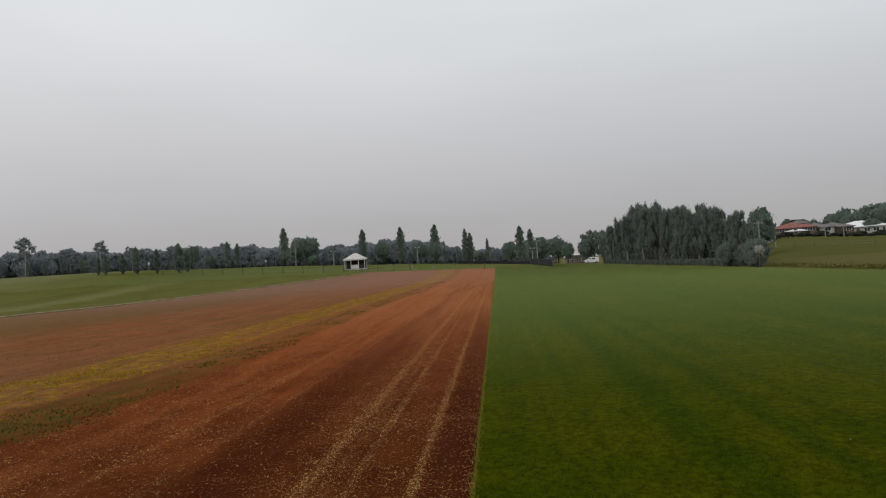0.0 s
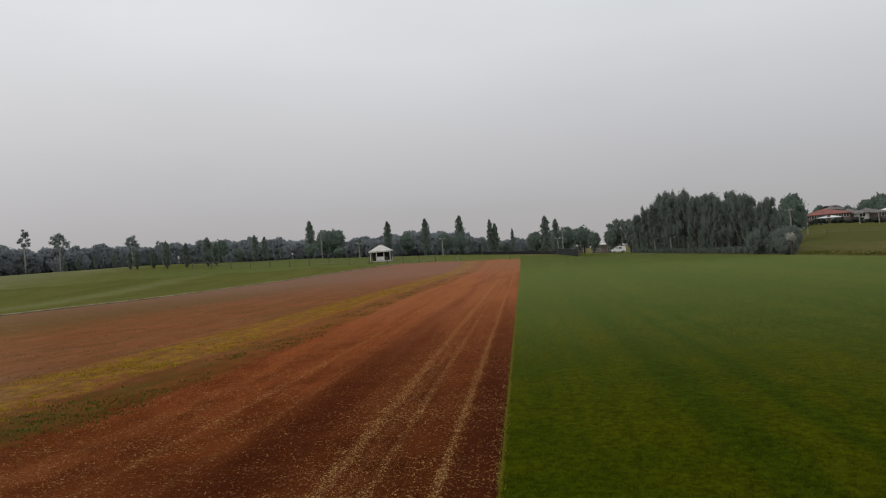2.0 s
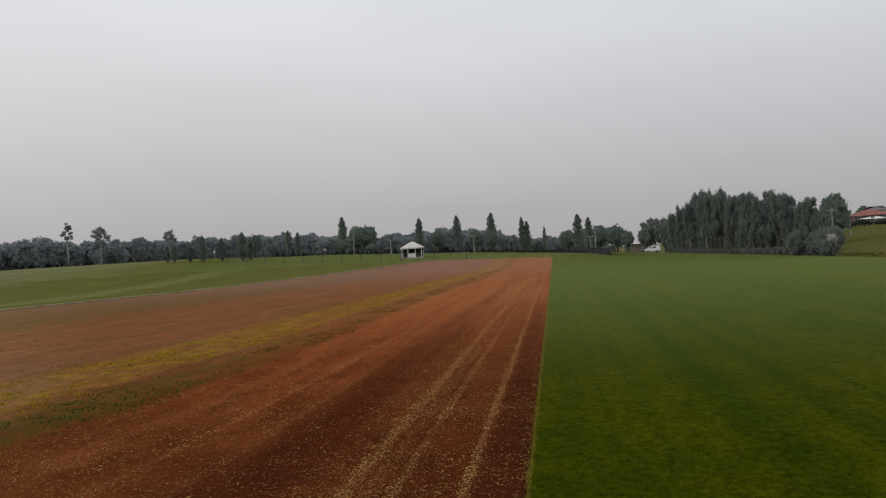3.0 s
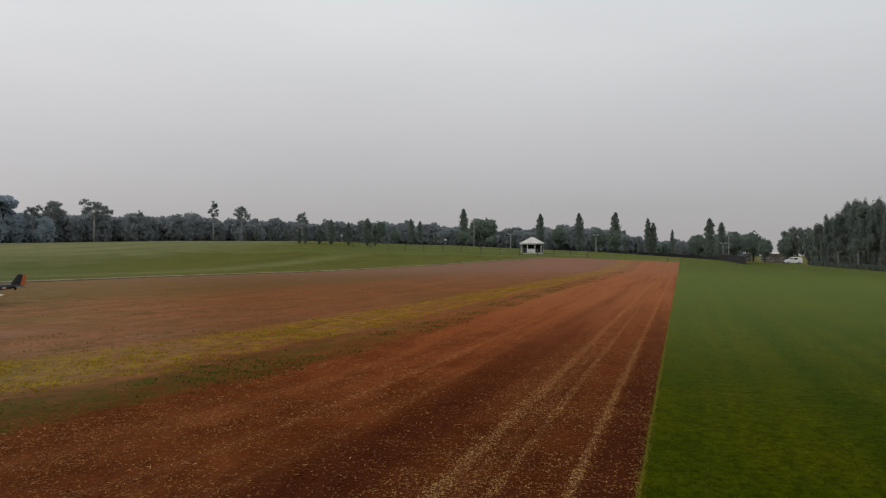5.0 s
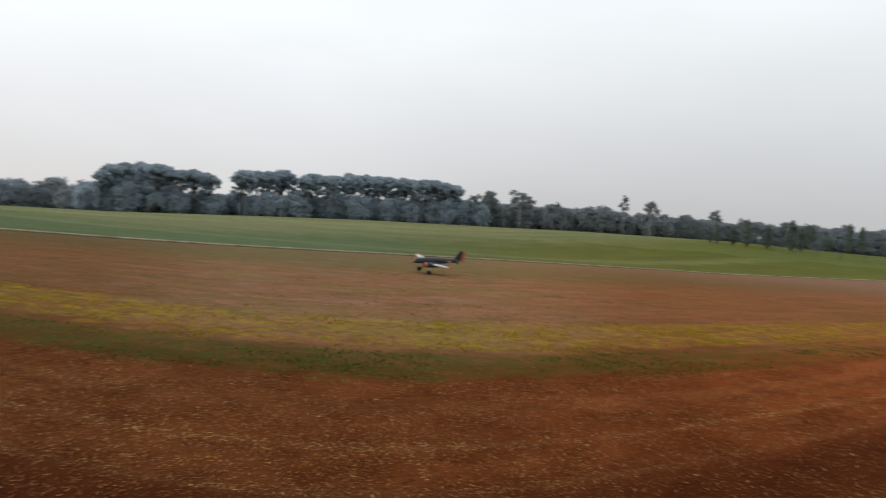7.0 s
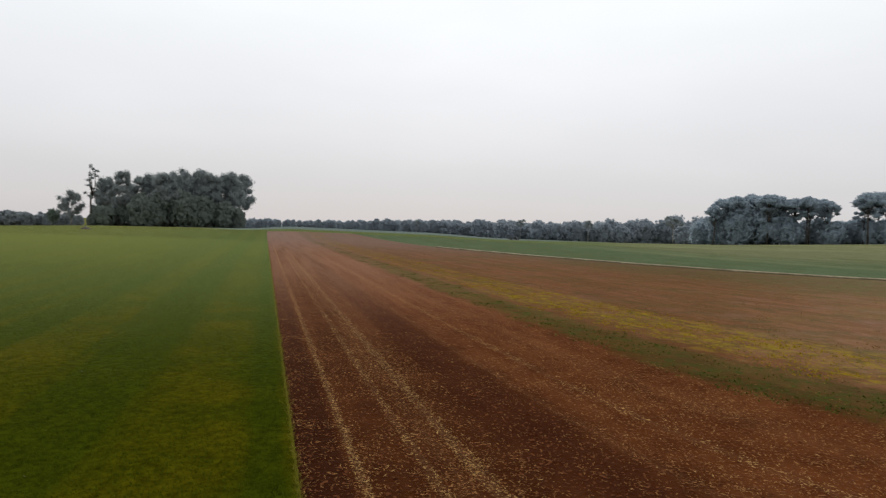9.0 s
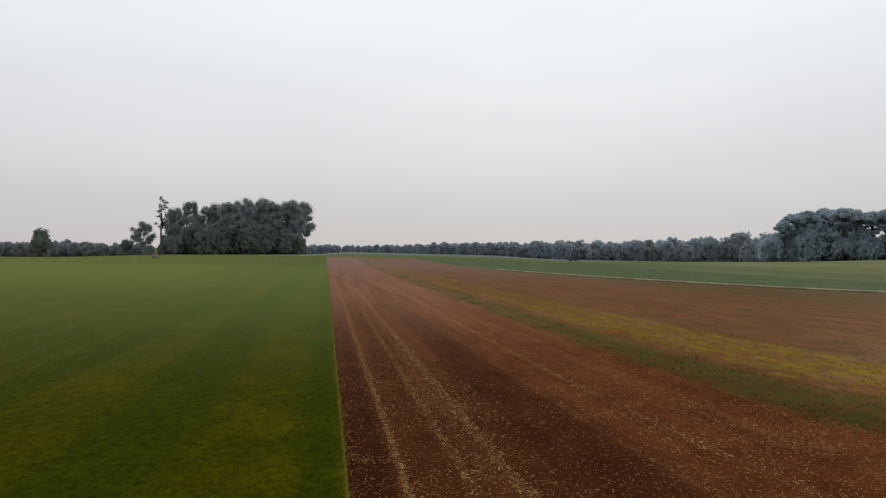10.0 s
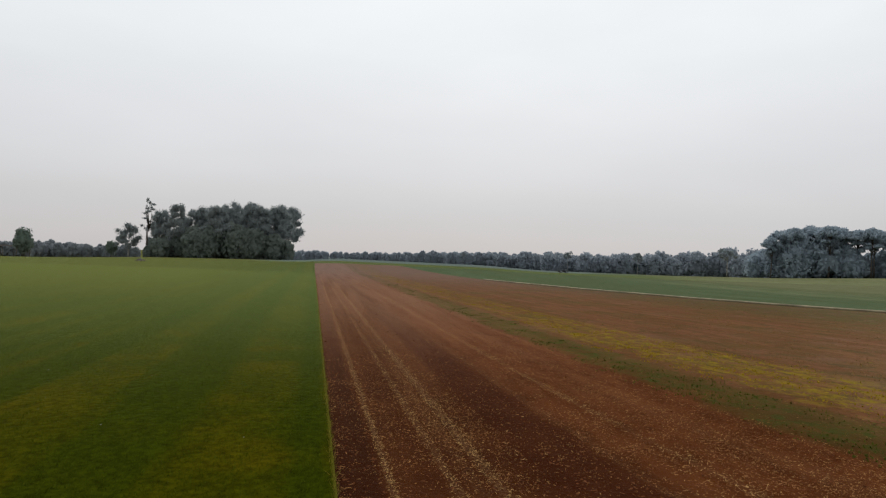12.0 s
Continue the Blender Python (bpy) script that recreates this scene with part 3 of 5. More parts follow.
tf = [(0, 1 + i, 1 + (i + 1) % k) for i in range(k)]
for j in range(len(share) - 1):
    tf += [(1 + j * k + i, 1 + (j + 1) * k + i, 1 + (j + 1) * k + (i + 1) % k, 1 + j * k + (i + 1) % k) for i in range(k)]
turf_sheet = tagged(solid("turf", tv, tf, m_turf), "close-mown green turf with a straight cut edge", "turf", kind="structure")


def patches(x, y, seed):
    """Smooth random patches between 0 and 1 over the ground."""
    table = np.random.default_rng(seed).random((97, 97))
    i, j = np.floor(x).astype(int), np.floor(y).astype(int)
    u, v = x - i, y - j
    u, v = u * u * (3 - 2 * u), v * v * (3 - 2 * v)
    return (table[i % 97, j % 97] * (1 - u) * (1 - v) + table[(i + 1) % 97, j % 97] * u * (1 - v)
            + table[i % 97, (j + 1) % 97] * (1 - u) * v + table[(i + 1) % 97, (j + 1) % 97] * u * v)

# ---- trees ----
def limb(rng, a, b, r0, r1, bow=0.12):
    """A bowed limb from a to b."""
    a, b = Vector(a), Vector(b)
    side = Vector(rng.normal(size=3)) * (b - a).length * bow
    pts = [a.lerp(b, t) + side * math.sin(math.pi * t) for t in (0, 0.3, 0.65, 1)]
    return tube(pts, [r0, r0 * 0.7 + r1 * 0.3, r0 * 0.35 + r1 * 0.65, r1], 6)


def tree_of(name, label, wood, leaf, m_wood, m_leaf, category="tree", group=""):
    """A tree thing with its trunk and limbs in one part and its crown in another."""
    ob = thing(name, label, category, group=group)
    solid("trunk", *joined(wood), m_wood, ob, smooth_shade=True)
    v = np.concatenate([p[0] for p in leaf])
    f, o = [], 0
    for p in leaf:
        f.append(p[1] + o)
        o += len(p[0])
    solid("crown", v, np.concatenate(f), m_leaf, ob, smooth_shade=True)
    return ob


def poplar(seed, tall=11.0, wide=1.3, base=0.9, twin=False):
    rng = np.random.default_rng(seed)
    wood, leaf = [], []
    for cx, hh, ww in (((-0.75, tall, wide * 0.75), (0.8, tall * 0.88, wide * 0.8)) if twin else ((0.0, tall, wide),)):
        wood.append(limb(rng, (cx * 0.3, 0, -0.2), (cx, 0, hh * 0.9), 0.22, 0.03, 0.02))
        n = 1500
        t = rng.random(n) ** 0.9
        z = base + t * (hh - base)
        prof = np.interp(t, [0, 0.08, 0.3, 0.6, 0.85, 1], [0.5, 0.85, 1.0, 0.95, 0.62, 0.16]) * ww
        a = rng.uniform(0, 6.283, n)
        ragged = 1 + 0.22 * np.sin(a * 3 + z * 1.7) + 0.18 * np.sin(z * 4.1 + a)
        rad = prof * ragged * (0.45 + 0.6 * rng.random(n) ** 0.6)
        leaf.append(leaf_quads(rng, np.stack([cx + rad * np.cos(a), rad * np.sin(a), z], 1), 0.30, 0.45, 1.2))
        for s in range(9):
            at = (s + 0.5) / 9
            ww2 = float(np.interp(at, [0, 0.08, 0.3, 0.6, 0.85, 1], [0.5, 0.85, 1.0, 0.95, 0.62, 0.16])) * ww * 0.55
            leaf.append(lump(rng, (cx + rng.normal() * 0.08, rng.normal() * 0.08, base + at * (hh - base)), (ww2, ww2, (hh - base) * 0.085), 10, 5))
            zz = base + hh * rng.uniform(0.05, 0.6)
            aa = rng.uniform(0, 6.28)
            wood.append(limb(rng, (cx, 0, zz), (cx + math.cos(aa) * ww * 0.7, math.sin(aa) * ww * 0.7, zz + hh * 0.16), 0.06, 0.015))
    return tree_of("poplar", "tall narrow dark green poplar in a row", wood, leaf, m_bark, m_poplar, group="poplar row")


def upright(seed, tall=6.5, wide=1.15):
    rng = np.random.default_rng(seed)
    wood = [limb(rng, (0, 0, -0.2), (0, 0, tall * 0.85), 0.16, 0.03, 0.02)]
    n = 1300
    t = rng.random(n)
    z = 0.55 + t * (tall - 0.55)
    prof = np.interp(t, [0, 0.15, 0.42, 0.75, 0.92, 1], [0.4, 0.78, 1.0, 0.82, 0.5, 0.2]) * wide
    a = rng.uniform(0, 6.283, n)
    rad = prof * (1 + 0.2 * np.sin(2 * a + z * 2.2)) * (0.4 + 0.65 * rng.random(n) ** 0.6)
    leaf = [leaf_quads(rng, np.stack([rad * np.cos(a), rad * np.sin(a), z], 1), 0.30, 0.5, 0.8)]
    for s in range(6):
        at = (s + 0.5) / 6
        ww2 = float(np.interp(at, [0, 0.15, 0.42, 0.75, 0.92, 1], [0.4, 0.78, 1.0, 0.82, 0.5, 0.2])) * wide * 0.55
        leaf.append(lump(rng, (0, 0, 0.55 + at * (tall - 0.55)), (ww2, ww2, tall * 0.12), 9, 5))
    return tree_of("upright_tree", "small upright dark tree clipped clear of the grass", wood, leaf, m_bark, m_poplar, group="row of upright trees")


def round_tree(seed, tall=6.0, wide=2.6, stem=0.9, name="round_tree", label="rounded dense green shade tree", mat=None, n=2200, size=0.30):
    rng = np.random.default_rng(seed)
    wood = [limb(rng, (0, 0, -0.2), (0.1, 0, tall * 0.6), 0.2, 0.08, 0.03)]
    leaf = []
    mid = (stem + tall) / 2
    half = (tall - stem) / 2
    blobs = [((0, 0, mid), (wide * 0.82, wide * 0.82, half * 0.92), n // 2)]
    for i in range(9):
        a, e = rng.uniform(0, 6.28), rng.uniform(-0.5, 1.0)
        c = (math.cos(a) * math.cos(e) * wide * 0.62, math.sin(a) * math.cos(e) * wide * 0.62, mid + math.sin(e) * half * 0.66)
        blobs.append((c, (wide * 0.4, wide * 0.4, half * 0.36), n // 18))
        wood.append(limb(rng, (0, 0, stem + (mid - stem) * 0.4), c, 0.09, 0.02))
    for c, rad, k in blobs:
        leaf += clump(rng, k, c, rad, size * 0.85, 0.74, n=14 if k > 400 else 9, m=8 if k > 400 else 5)
    return tree_of(name, label, wood, leaf, m_bark, mat or m_round)


def gum(seed, tall=15.0, wide=4.0, clumps=10, bare=0.55, name="gum_tree", label="tall thin gum tree with an open crown", bark=None, mat=None, n=1500, size=0.36, low=0.0, puff=1.0, core=0.5, flat=0.62):
    """A eucalypt: a clear stem, rising limbs, and separate clumps of leaves at their ends."""
    rng = np.random.default_rng(seed)
    fork = tall * bare
    wood = [limb(rng, (0, 0, -0.2), (rng.normal() * 0.3, rng.normal() * 0.3, fork), 0.26, 0.16, 0.02)]
    leaf = []
    for i in range(clumps):
        t = (i + 0.5) / clumps
        a = i * 2.4 + rng.uniform(-0.4, 0.4)
        h = fork * (0.85 - low) + (tall - fork * (0.85 - low)) * (0.25 + 0.75 * t)
        out = wide * (0.95 - 0.62 * t ** 1.4) * rng.uniform(0.6, 1.05)
        c = Vector((math.cos(a) * out, math.sin(a) * out, min(h, tall - wide * 0.22)))
        wood.append(limb(rng, (0, 0, fork * (0.8 + 0.2 * t)), c, 0.11, 0.025, 0.1))
        for s in range(3):
            cc = c + Vector(rng.normal(size=3)) * wide * 0.15
            rad = wide * rng.uniform(0.2, 0.32) * puff
            leaf += clump(rng, n // clumps // 3, cc, (rad, rad, rad * flat), size, core, 0.5, 1.0, 8, 4)
    return tree_of(name, label, wood, leaf, bark or m_pale_bark, mat or m_gum)


def pine(seed, tall=18.0, wide=4.0):
    """An umbrella-headed pine: bare stem, spreading limbs, a flat-bottomed head with gaps, and some low scrub of dead limbs."""
    rng = np.random.default_rng(seed)
    wood = [limb(rng, (0, 0, -0.2), (rng.normal() * 0.4, rng.normal() * 0.4, tall * 0.86), 0.34, 0.12, 0.02)]
    leaf = []
    for i in range(27):
        a = i * 2.4 + rng.uniform(-0.3, 0.3)
        head = i < 15
        out = wide * (math.sqrt((i + 0.5) / 15) if head else math.sqrt(rng.random())) * 0.9
        top = tall - 0.9 - 3.4 * (out / wide) ** 2
        h = top - (rng.uniform(0, 0.7) if head else rng.uniform(1.2, 6.2))
        c = Vector((math.cos(a) * out, math.sin(a) * out, h))
        wood.append(limb(rng, (0, 0, max(h - 3.2 - out * 0.3, tall * 0.45)), c, 0.10, 0.03, 0.08))
        rad = rng.uniform(1.25, 1.75) if head else rng.uniform(0.8, 1.3)
        leaf += clump(rng, 150, c, (rad, rad, rad * 0.6), 0.28, 0.7, 0.7, 0.9, 8, 4)
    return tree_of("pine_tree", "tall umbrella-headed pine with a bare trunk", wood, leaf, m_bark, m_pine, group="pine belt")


PROTO = {}


def plant(make, seed, heading, distance, high=None, spin=0.0, broad=1.0, sink=0.0, label="", **more):
    """Stands a tree of a kind at a place; the second and later ones are copies that share their meshes."""
    key = (make, seed)
    p = spot(heading, distance)
    first = key not in PROTO
    if first:
        ob = make(seed, **more)
        PROTO[key] = (ob, max(v.co.z for c in ob.children for v in c.data.vertices))
    ob, h = PROTO[key]
    s = 1.0 if high is None else high / h
    m = Matrix.Translation((p.x, p.y, p.z - sink)) @ pose(0, 0, 0, 0, 0, spin) @ Matrix.Diagonal((s * broad, s * broad, s, 1))
    if first:
        ob.matrix_basis = m
    else:
        keep = ob.scale.copy()
        ob = copy_thing(ob, m @ Matrix.Diagonal((1 / keep.x, 1 / keep.y, 1 / keep.z, 1)))
    if label:
        tagged(ob, label)
    return ob


def height_for(heading, distance, elevation):
    """How tall a thing at that place is whose top stands at that elevation from the camera."""
    return EYE + distance * math.tan(radians(elevation)) - spot(heading, distance).z


# poplars beyond the pavilion, and the round trees at their feet
for i, (h, d, top, seed) in enumerate(((18.3, 172, 4.2, 1), (11.6, 174, 3.72, 2), (8.27, 172, 3.7, 3), (5.25, 170, 3.72, 1), (-2.2, 164, 3.08, 2),
                                       (-3.1, 174, 2.7, 3), (0.68, 172, 2.2, 2), (22.95, 180, 3.3, 3), (22.15, 180, 3.1, 1), (14.05, 182, 2.45, 2),
                                       (4.45, 186, 1.7, 3), (3.35, 186, 1.56, 1))):
    slim = 0.62 if top < 2.5 else (1.0 if i != 4 else 1.1)
    plant(poplar, seed, h, d, height_for(h, d, top), i * 70, slim)
plant(poplar, 7, 2.4, 172, height_for(2.4, 172, 3.22), 15, 1.0, twin=True, label="tall double-headed dark green poplar in a row")
for h, d, top, wide, seed in ((18.4, 164, 2.25, 1.0, 11), (16.2, 184, 3.42, 0.95, 12), (17.0, 184, 3.35, 0.95, 11), (15.9, 160, 1.75, 1.2, 12), (10.0, 180, 2.55, 0.85, 11), (5.3, 164, 2.2, 0.8, 12),
                              (-6.25, 146, 1.3, 0.72, 11), (6.6, 205, 2.38, 0.9, 12), (-7.85, 192, 1.6, 0.8, 12), (-3.95, 216, 1.95, 1.0, 11), (-5.4, 234, 1.95, 1.0, 12), (-1.3, 210, 1.74, 1.0, 11),
                              (1.5, 216, 1.1, 1.2, 12), (-2.0, 222, 1.35, 1.2, 11), (24.3, 198, 2.3, 1.0, 11), (25.8, 200, 3.15, 0.9, 12)):
    plant(round_tree, seed, h, d, height_for(h, d, top), h * 30, wide)
# the row of small upright trees at the foot of the rise
for i, (h, d, top) in enumerate(((20.8, 150, 2.1), (26.1, 128, 2.95), (26.75, 126, 3.35), (28.4, 126, 3.05), (29.9, 126, 3.3), (30.9, 127, 2.7), (32.1, 127, 2.75), (32.6, 128, 2.6), (33.7, 140, 2.5), (35.0, 141, 2.5), (36.2, 143, 2.3), (37.1, 145, 2.2))):
    plant(upright, 21 + i % 3, h, d, height_for(h, d, top), i * 50, 0.75 + 0.1 * (i % 3))
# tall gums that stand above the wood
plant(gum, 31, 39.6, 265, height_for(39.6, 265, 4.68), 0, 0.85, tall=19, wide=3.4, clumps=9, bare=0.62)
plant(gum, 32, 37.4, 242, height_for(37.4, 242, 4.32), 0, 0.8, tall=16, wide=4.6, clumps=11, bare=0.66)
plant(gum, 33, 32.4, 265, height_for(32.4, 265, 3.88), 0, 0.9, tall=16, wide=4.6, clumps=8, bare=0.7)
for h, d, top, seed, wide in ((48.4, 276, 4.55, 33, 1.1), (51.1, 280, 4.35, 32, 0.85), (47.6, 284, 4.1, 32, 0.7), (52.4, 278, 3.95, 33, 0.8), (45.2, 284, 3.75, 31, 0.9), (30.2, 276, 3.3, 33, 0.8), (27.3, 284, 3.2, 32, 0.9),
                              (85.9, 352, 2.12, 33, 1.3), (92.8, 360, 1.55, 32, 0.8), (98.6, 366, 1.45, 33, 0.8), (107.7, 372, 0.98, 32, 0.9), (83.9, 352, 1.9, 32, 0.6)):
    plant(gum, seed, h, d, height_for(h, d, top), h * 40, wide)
# the pine belt
rng = np.random.default_rng(5)
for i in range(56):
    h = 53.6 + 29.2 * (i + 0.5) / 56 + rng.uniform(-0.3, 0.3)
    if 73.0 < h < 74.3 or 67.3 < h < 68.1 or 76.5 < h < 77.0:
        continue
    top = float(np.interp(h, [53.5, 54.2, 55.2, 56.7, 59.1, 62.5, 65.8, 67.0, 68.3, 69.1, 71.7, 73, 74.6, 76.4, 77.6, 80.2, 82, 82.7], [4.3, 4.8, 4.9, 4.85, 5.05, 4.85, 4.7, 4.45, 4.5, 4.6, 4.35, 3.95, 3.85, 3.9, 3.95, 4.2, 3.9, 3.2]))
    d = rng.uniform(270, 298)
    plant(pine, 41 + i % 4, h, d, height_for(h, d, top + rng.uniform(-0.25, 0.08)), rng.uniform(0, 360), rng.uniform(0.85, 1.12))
# the grove beside the far end of the turf
rng = np.random.default_rng(6)
tops = ([-21.7, -21.2, -20.7, -20.2, -18.9, -18.4, -17.4, -16.5, -15.9, -14.7, -14.1, -12.4, -11.4, -10.4, -9.6, -9.0], [0.2, 0.8, 1.7, 3.0, 2.5, 3.35, 3.7, 3.45, 4.0, 3.7, 4.3, 4.25, 3.86, 3.0, 2.1, 1.4])
for i in range(34):
    h = -21.3 + 12.1 * (i + 0.5) / 34 + rng.uniform(-0.2, 0.2)
    d = (rng.uniform(20.2, 26.0) / math.sin(radians(-h)))
    plant(gum, 51 + i % 4, h, d, height_for(h, d, float(np.interp(h, *tops)) + 0.1 - rng.uniform(0, 0.6)), rng.uniform(0, 360), rng.uniform(0.48, 0.66), name="grove_tree",
          label="slender dark tree in a dense grove", tall=10, wide=2.7, clumps=16, bare=0.40, core=0.55, flat=1.15, bark=m_bark if i % 4 else m_pale_bark, mat=m_grove, n=4800, size=0.18, low=0.7, puff=1.12)
for i in range(4):
    h = -21.4 + 0.68 * (i + 0.5)
    d = rng.uniform(19.6, 20.4) / math.sin(radians(-h))
    plant(round_tree, 61 + i % 2, h, d, d * rng.uniform(0.036, 0.045), rng.uniform(0, 360), rng.uniform(0.8, 1.2), sink=0.25, name="shrub", label="dark dense shrub at the edge of the grove", tall=3.2, wide=1.5, stem=0.05, mat=m_grove, n=2200, size=0.13)
plant(round_tree, 61, -21.05, 53.6, 1.55, 30, 1.0, sink=0.2)
plant(round_tree, 65, -21.3, 53.0, 1.66, 0, 1.0, sink=0.02, name="flowering_shrub", label="shrub with white blossom on top at the grove's end", tall=2.5, wide=0.6, stem=1.35, mat=m_blossom, n=500, size=0.11)
for h, d, top, wide in ((-8.5, 188, 2.26, 1.0), (-7.8, 200, 1.94, 0.9), (-9.4, 184, 2.2, 1.0)):
    plant(gum, 52, h, d, height_for(h, d, top), h * 50, wide)
# the stand of gums on the other end of the field
rng = np.random.default_rng(8)
tops = ([122.3, 122.8, 123.7, 124.8, 127, 128.7, 130, 132, 133.2, 134], [2.6, 4.2, 4.35, 4.1, 4.6, 3.95, 3.7, 4.0, 3.2, 2.3])
for i in range(22):
    h = 122.7 + 10.8 * (i + 0.5) / 22 + rng.uniform(-0.2, 0.2)
    d = rng.uniform(174, 200)
    if h > 130.0 and i % 3 == 1:
        continue
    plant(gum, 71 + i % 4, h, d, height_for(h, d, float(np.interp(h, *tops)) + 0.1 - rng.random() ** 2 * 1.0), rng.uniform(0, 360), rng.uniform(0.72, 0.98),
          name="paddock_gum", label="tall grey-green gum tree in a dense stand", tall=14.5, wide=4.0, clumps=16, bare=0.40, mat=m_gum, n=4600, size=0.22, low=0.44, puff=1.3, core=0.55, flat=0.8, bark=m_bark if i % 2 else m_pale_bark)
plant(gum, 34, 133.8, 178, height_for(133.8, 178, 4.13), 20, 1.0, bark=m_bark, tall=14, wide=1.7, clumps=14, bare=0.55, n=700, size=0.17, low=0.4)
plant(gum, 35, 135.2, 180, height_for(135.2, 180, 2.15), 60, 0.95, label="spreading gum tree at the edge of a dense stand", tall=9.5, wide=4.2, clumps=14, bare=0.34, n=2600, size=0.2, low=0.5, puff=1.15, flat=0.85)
plant(round_tree, 12, 136.4, 184, height_for(136.4, 184, 0.62), 60, 0.8)
plant(round_tree, 81, 142.1, 128, height_for(142.1, 128, 1.27), 0, 1.3, name="lone_tree", label="lone leafy tree standing in the turf", tall=4.6, wide=1.15, stem=0.3, n=1500, size=0.17)


# ---- woods too far off to count ----
def wood_belt(name, label, seed, run, near, deep, tops, size, count, mat, dense=170):
    """A belt of trees along a run of headings; its skyline follows tops and breaks into crowns."""
    rng = np.random.default_rng(seed)
    vs, fs, o = [], [], 0
    for i in range(count):
        h = run[0] + (run[1] - run[0]) * (i + rng.random()) / count
        d = (near(h) if callable(near) else near) + deep * rng.random()
        p = spot(h, d)
        tall = max((EYE + d * math.tan(radians(float(np.interp(h, *tops)))) - p.z) * (0.98 + 0.06 * math.sin(h * 2.3 + seed) + 0.05 * math.sin(h * 6.1) + rng.uniform(-0.16, 0.05) + (0.16 if rng.random() < 0.08 else 0)), 0.6)
        wide = tall * rng.uniform(0.30, 0.46)
        heads = [((0, 0, tall * 0.80), (wide * 0.7, wide * 0.7, tall * 0.19), 0.25), ((0, 0, tall * 0.36), (wide * 1.05, wide * 1.05, tall * 0.42), 0.45)]
        for s in range(3):
            a = rng.uniform(0, 6.28)
            heads.append(((math.cos(a) * wide * 0.65, math.sin(a) * wide * 0.65, tall * rng.uniform(0.5, 0.72)), (wide * 0.55, wide * 0.55, tall * 0.17), 0.15))
        for c, rad, k in heads:
            at = (p.x + c[0], p.y + c[1], p.z + c[2])
            for v, f in (lump(rng, at, np.asarray(rad) * 0.66, 9, 6), skin_leaves(rng, int(dense * k * 1.8), at, rad, size * 1.35, 0.75, 0.26, 0.8, 0.45)):
                vs.append(v)
                fs.append(f + o)
                o += len(v)
    return tagged(solid(name, np.concatenate(vs), np.concatenate(fs), mat, smooth_shade=True), label, "trees", kind="stuff")


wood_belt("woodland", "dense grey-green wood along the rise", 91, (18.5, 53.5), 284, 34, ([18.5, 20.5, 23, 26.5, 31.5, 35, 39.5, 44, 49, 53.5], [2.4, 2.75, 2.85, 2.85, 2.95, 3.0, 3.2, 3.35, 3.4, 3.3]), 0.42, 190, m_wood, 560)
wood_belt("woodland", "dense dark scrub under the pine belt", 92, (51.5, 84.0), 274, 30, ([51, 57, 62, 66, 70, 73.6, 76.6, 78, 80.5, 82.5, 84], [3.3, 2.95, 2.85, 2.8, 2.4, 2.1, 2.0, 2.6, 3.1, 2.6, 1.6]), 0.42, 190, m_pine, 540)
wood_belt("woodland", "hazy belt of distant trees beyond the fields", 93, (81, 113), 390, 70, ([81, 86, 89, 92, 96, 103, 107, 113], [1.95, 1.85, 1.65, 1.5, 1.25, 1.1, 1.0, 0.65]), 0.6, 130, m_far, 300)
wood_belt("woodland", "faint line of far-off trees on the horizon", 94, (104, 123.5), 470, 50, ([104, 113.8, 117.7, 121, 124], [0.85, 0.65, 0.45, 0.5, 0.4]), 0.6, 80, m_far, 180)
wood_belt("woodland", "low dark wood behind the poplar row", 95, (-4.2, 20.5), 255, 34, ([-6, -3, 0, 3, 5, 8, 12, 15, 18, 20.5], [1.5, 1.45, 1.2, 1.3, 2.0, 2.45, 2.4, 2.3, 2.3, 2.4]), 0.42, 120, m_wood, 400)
wood_belt("woodland", "low hedge of trees at the turf's far side", 96, (134.5, 148), 226, 24, ([134, 138, 141, 148], [0.2, 0.12, 0.2, -0.1]), 0.36, 70, m_wood, 320)
wood_belt("undergrowth", "dark undergrowth among the stand of gums", 97, (122.6, 133.9), 174, 18, ([122, 124, 127.5, 131.5, 134.5], [0.2, 1.9, 2.6, 1.7, -0.1]), 0.3, 60, m_grove, 420)
wood_belt("undergrowth", "dark undergrowth within the grove", 98, (-21.2, -9.4), lambda h: 24.5 / math.sin(radians(-h)), 4, ([-22, -21, -19.5, -17, -14.5, -11.5, -9.2], [0.0, 0.6, 1.2, 1.4, 1.8, 1.6, 0.2]), 0.12, 75, m_grove, 420)

wood_belt("undergrowth", "low dark undergrowth along the front of the grove", 99, (-20.6, -9.3), lambda h: 20.0 / math.sin(radians(-h)), 1.5, ([-21, -18, -14, -9.3], [-1.15, -0.95, -0.85, -0.45]), 0.06, 70, m_grove, 150)

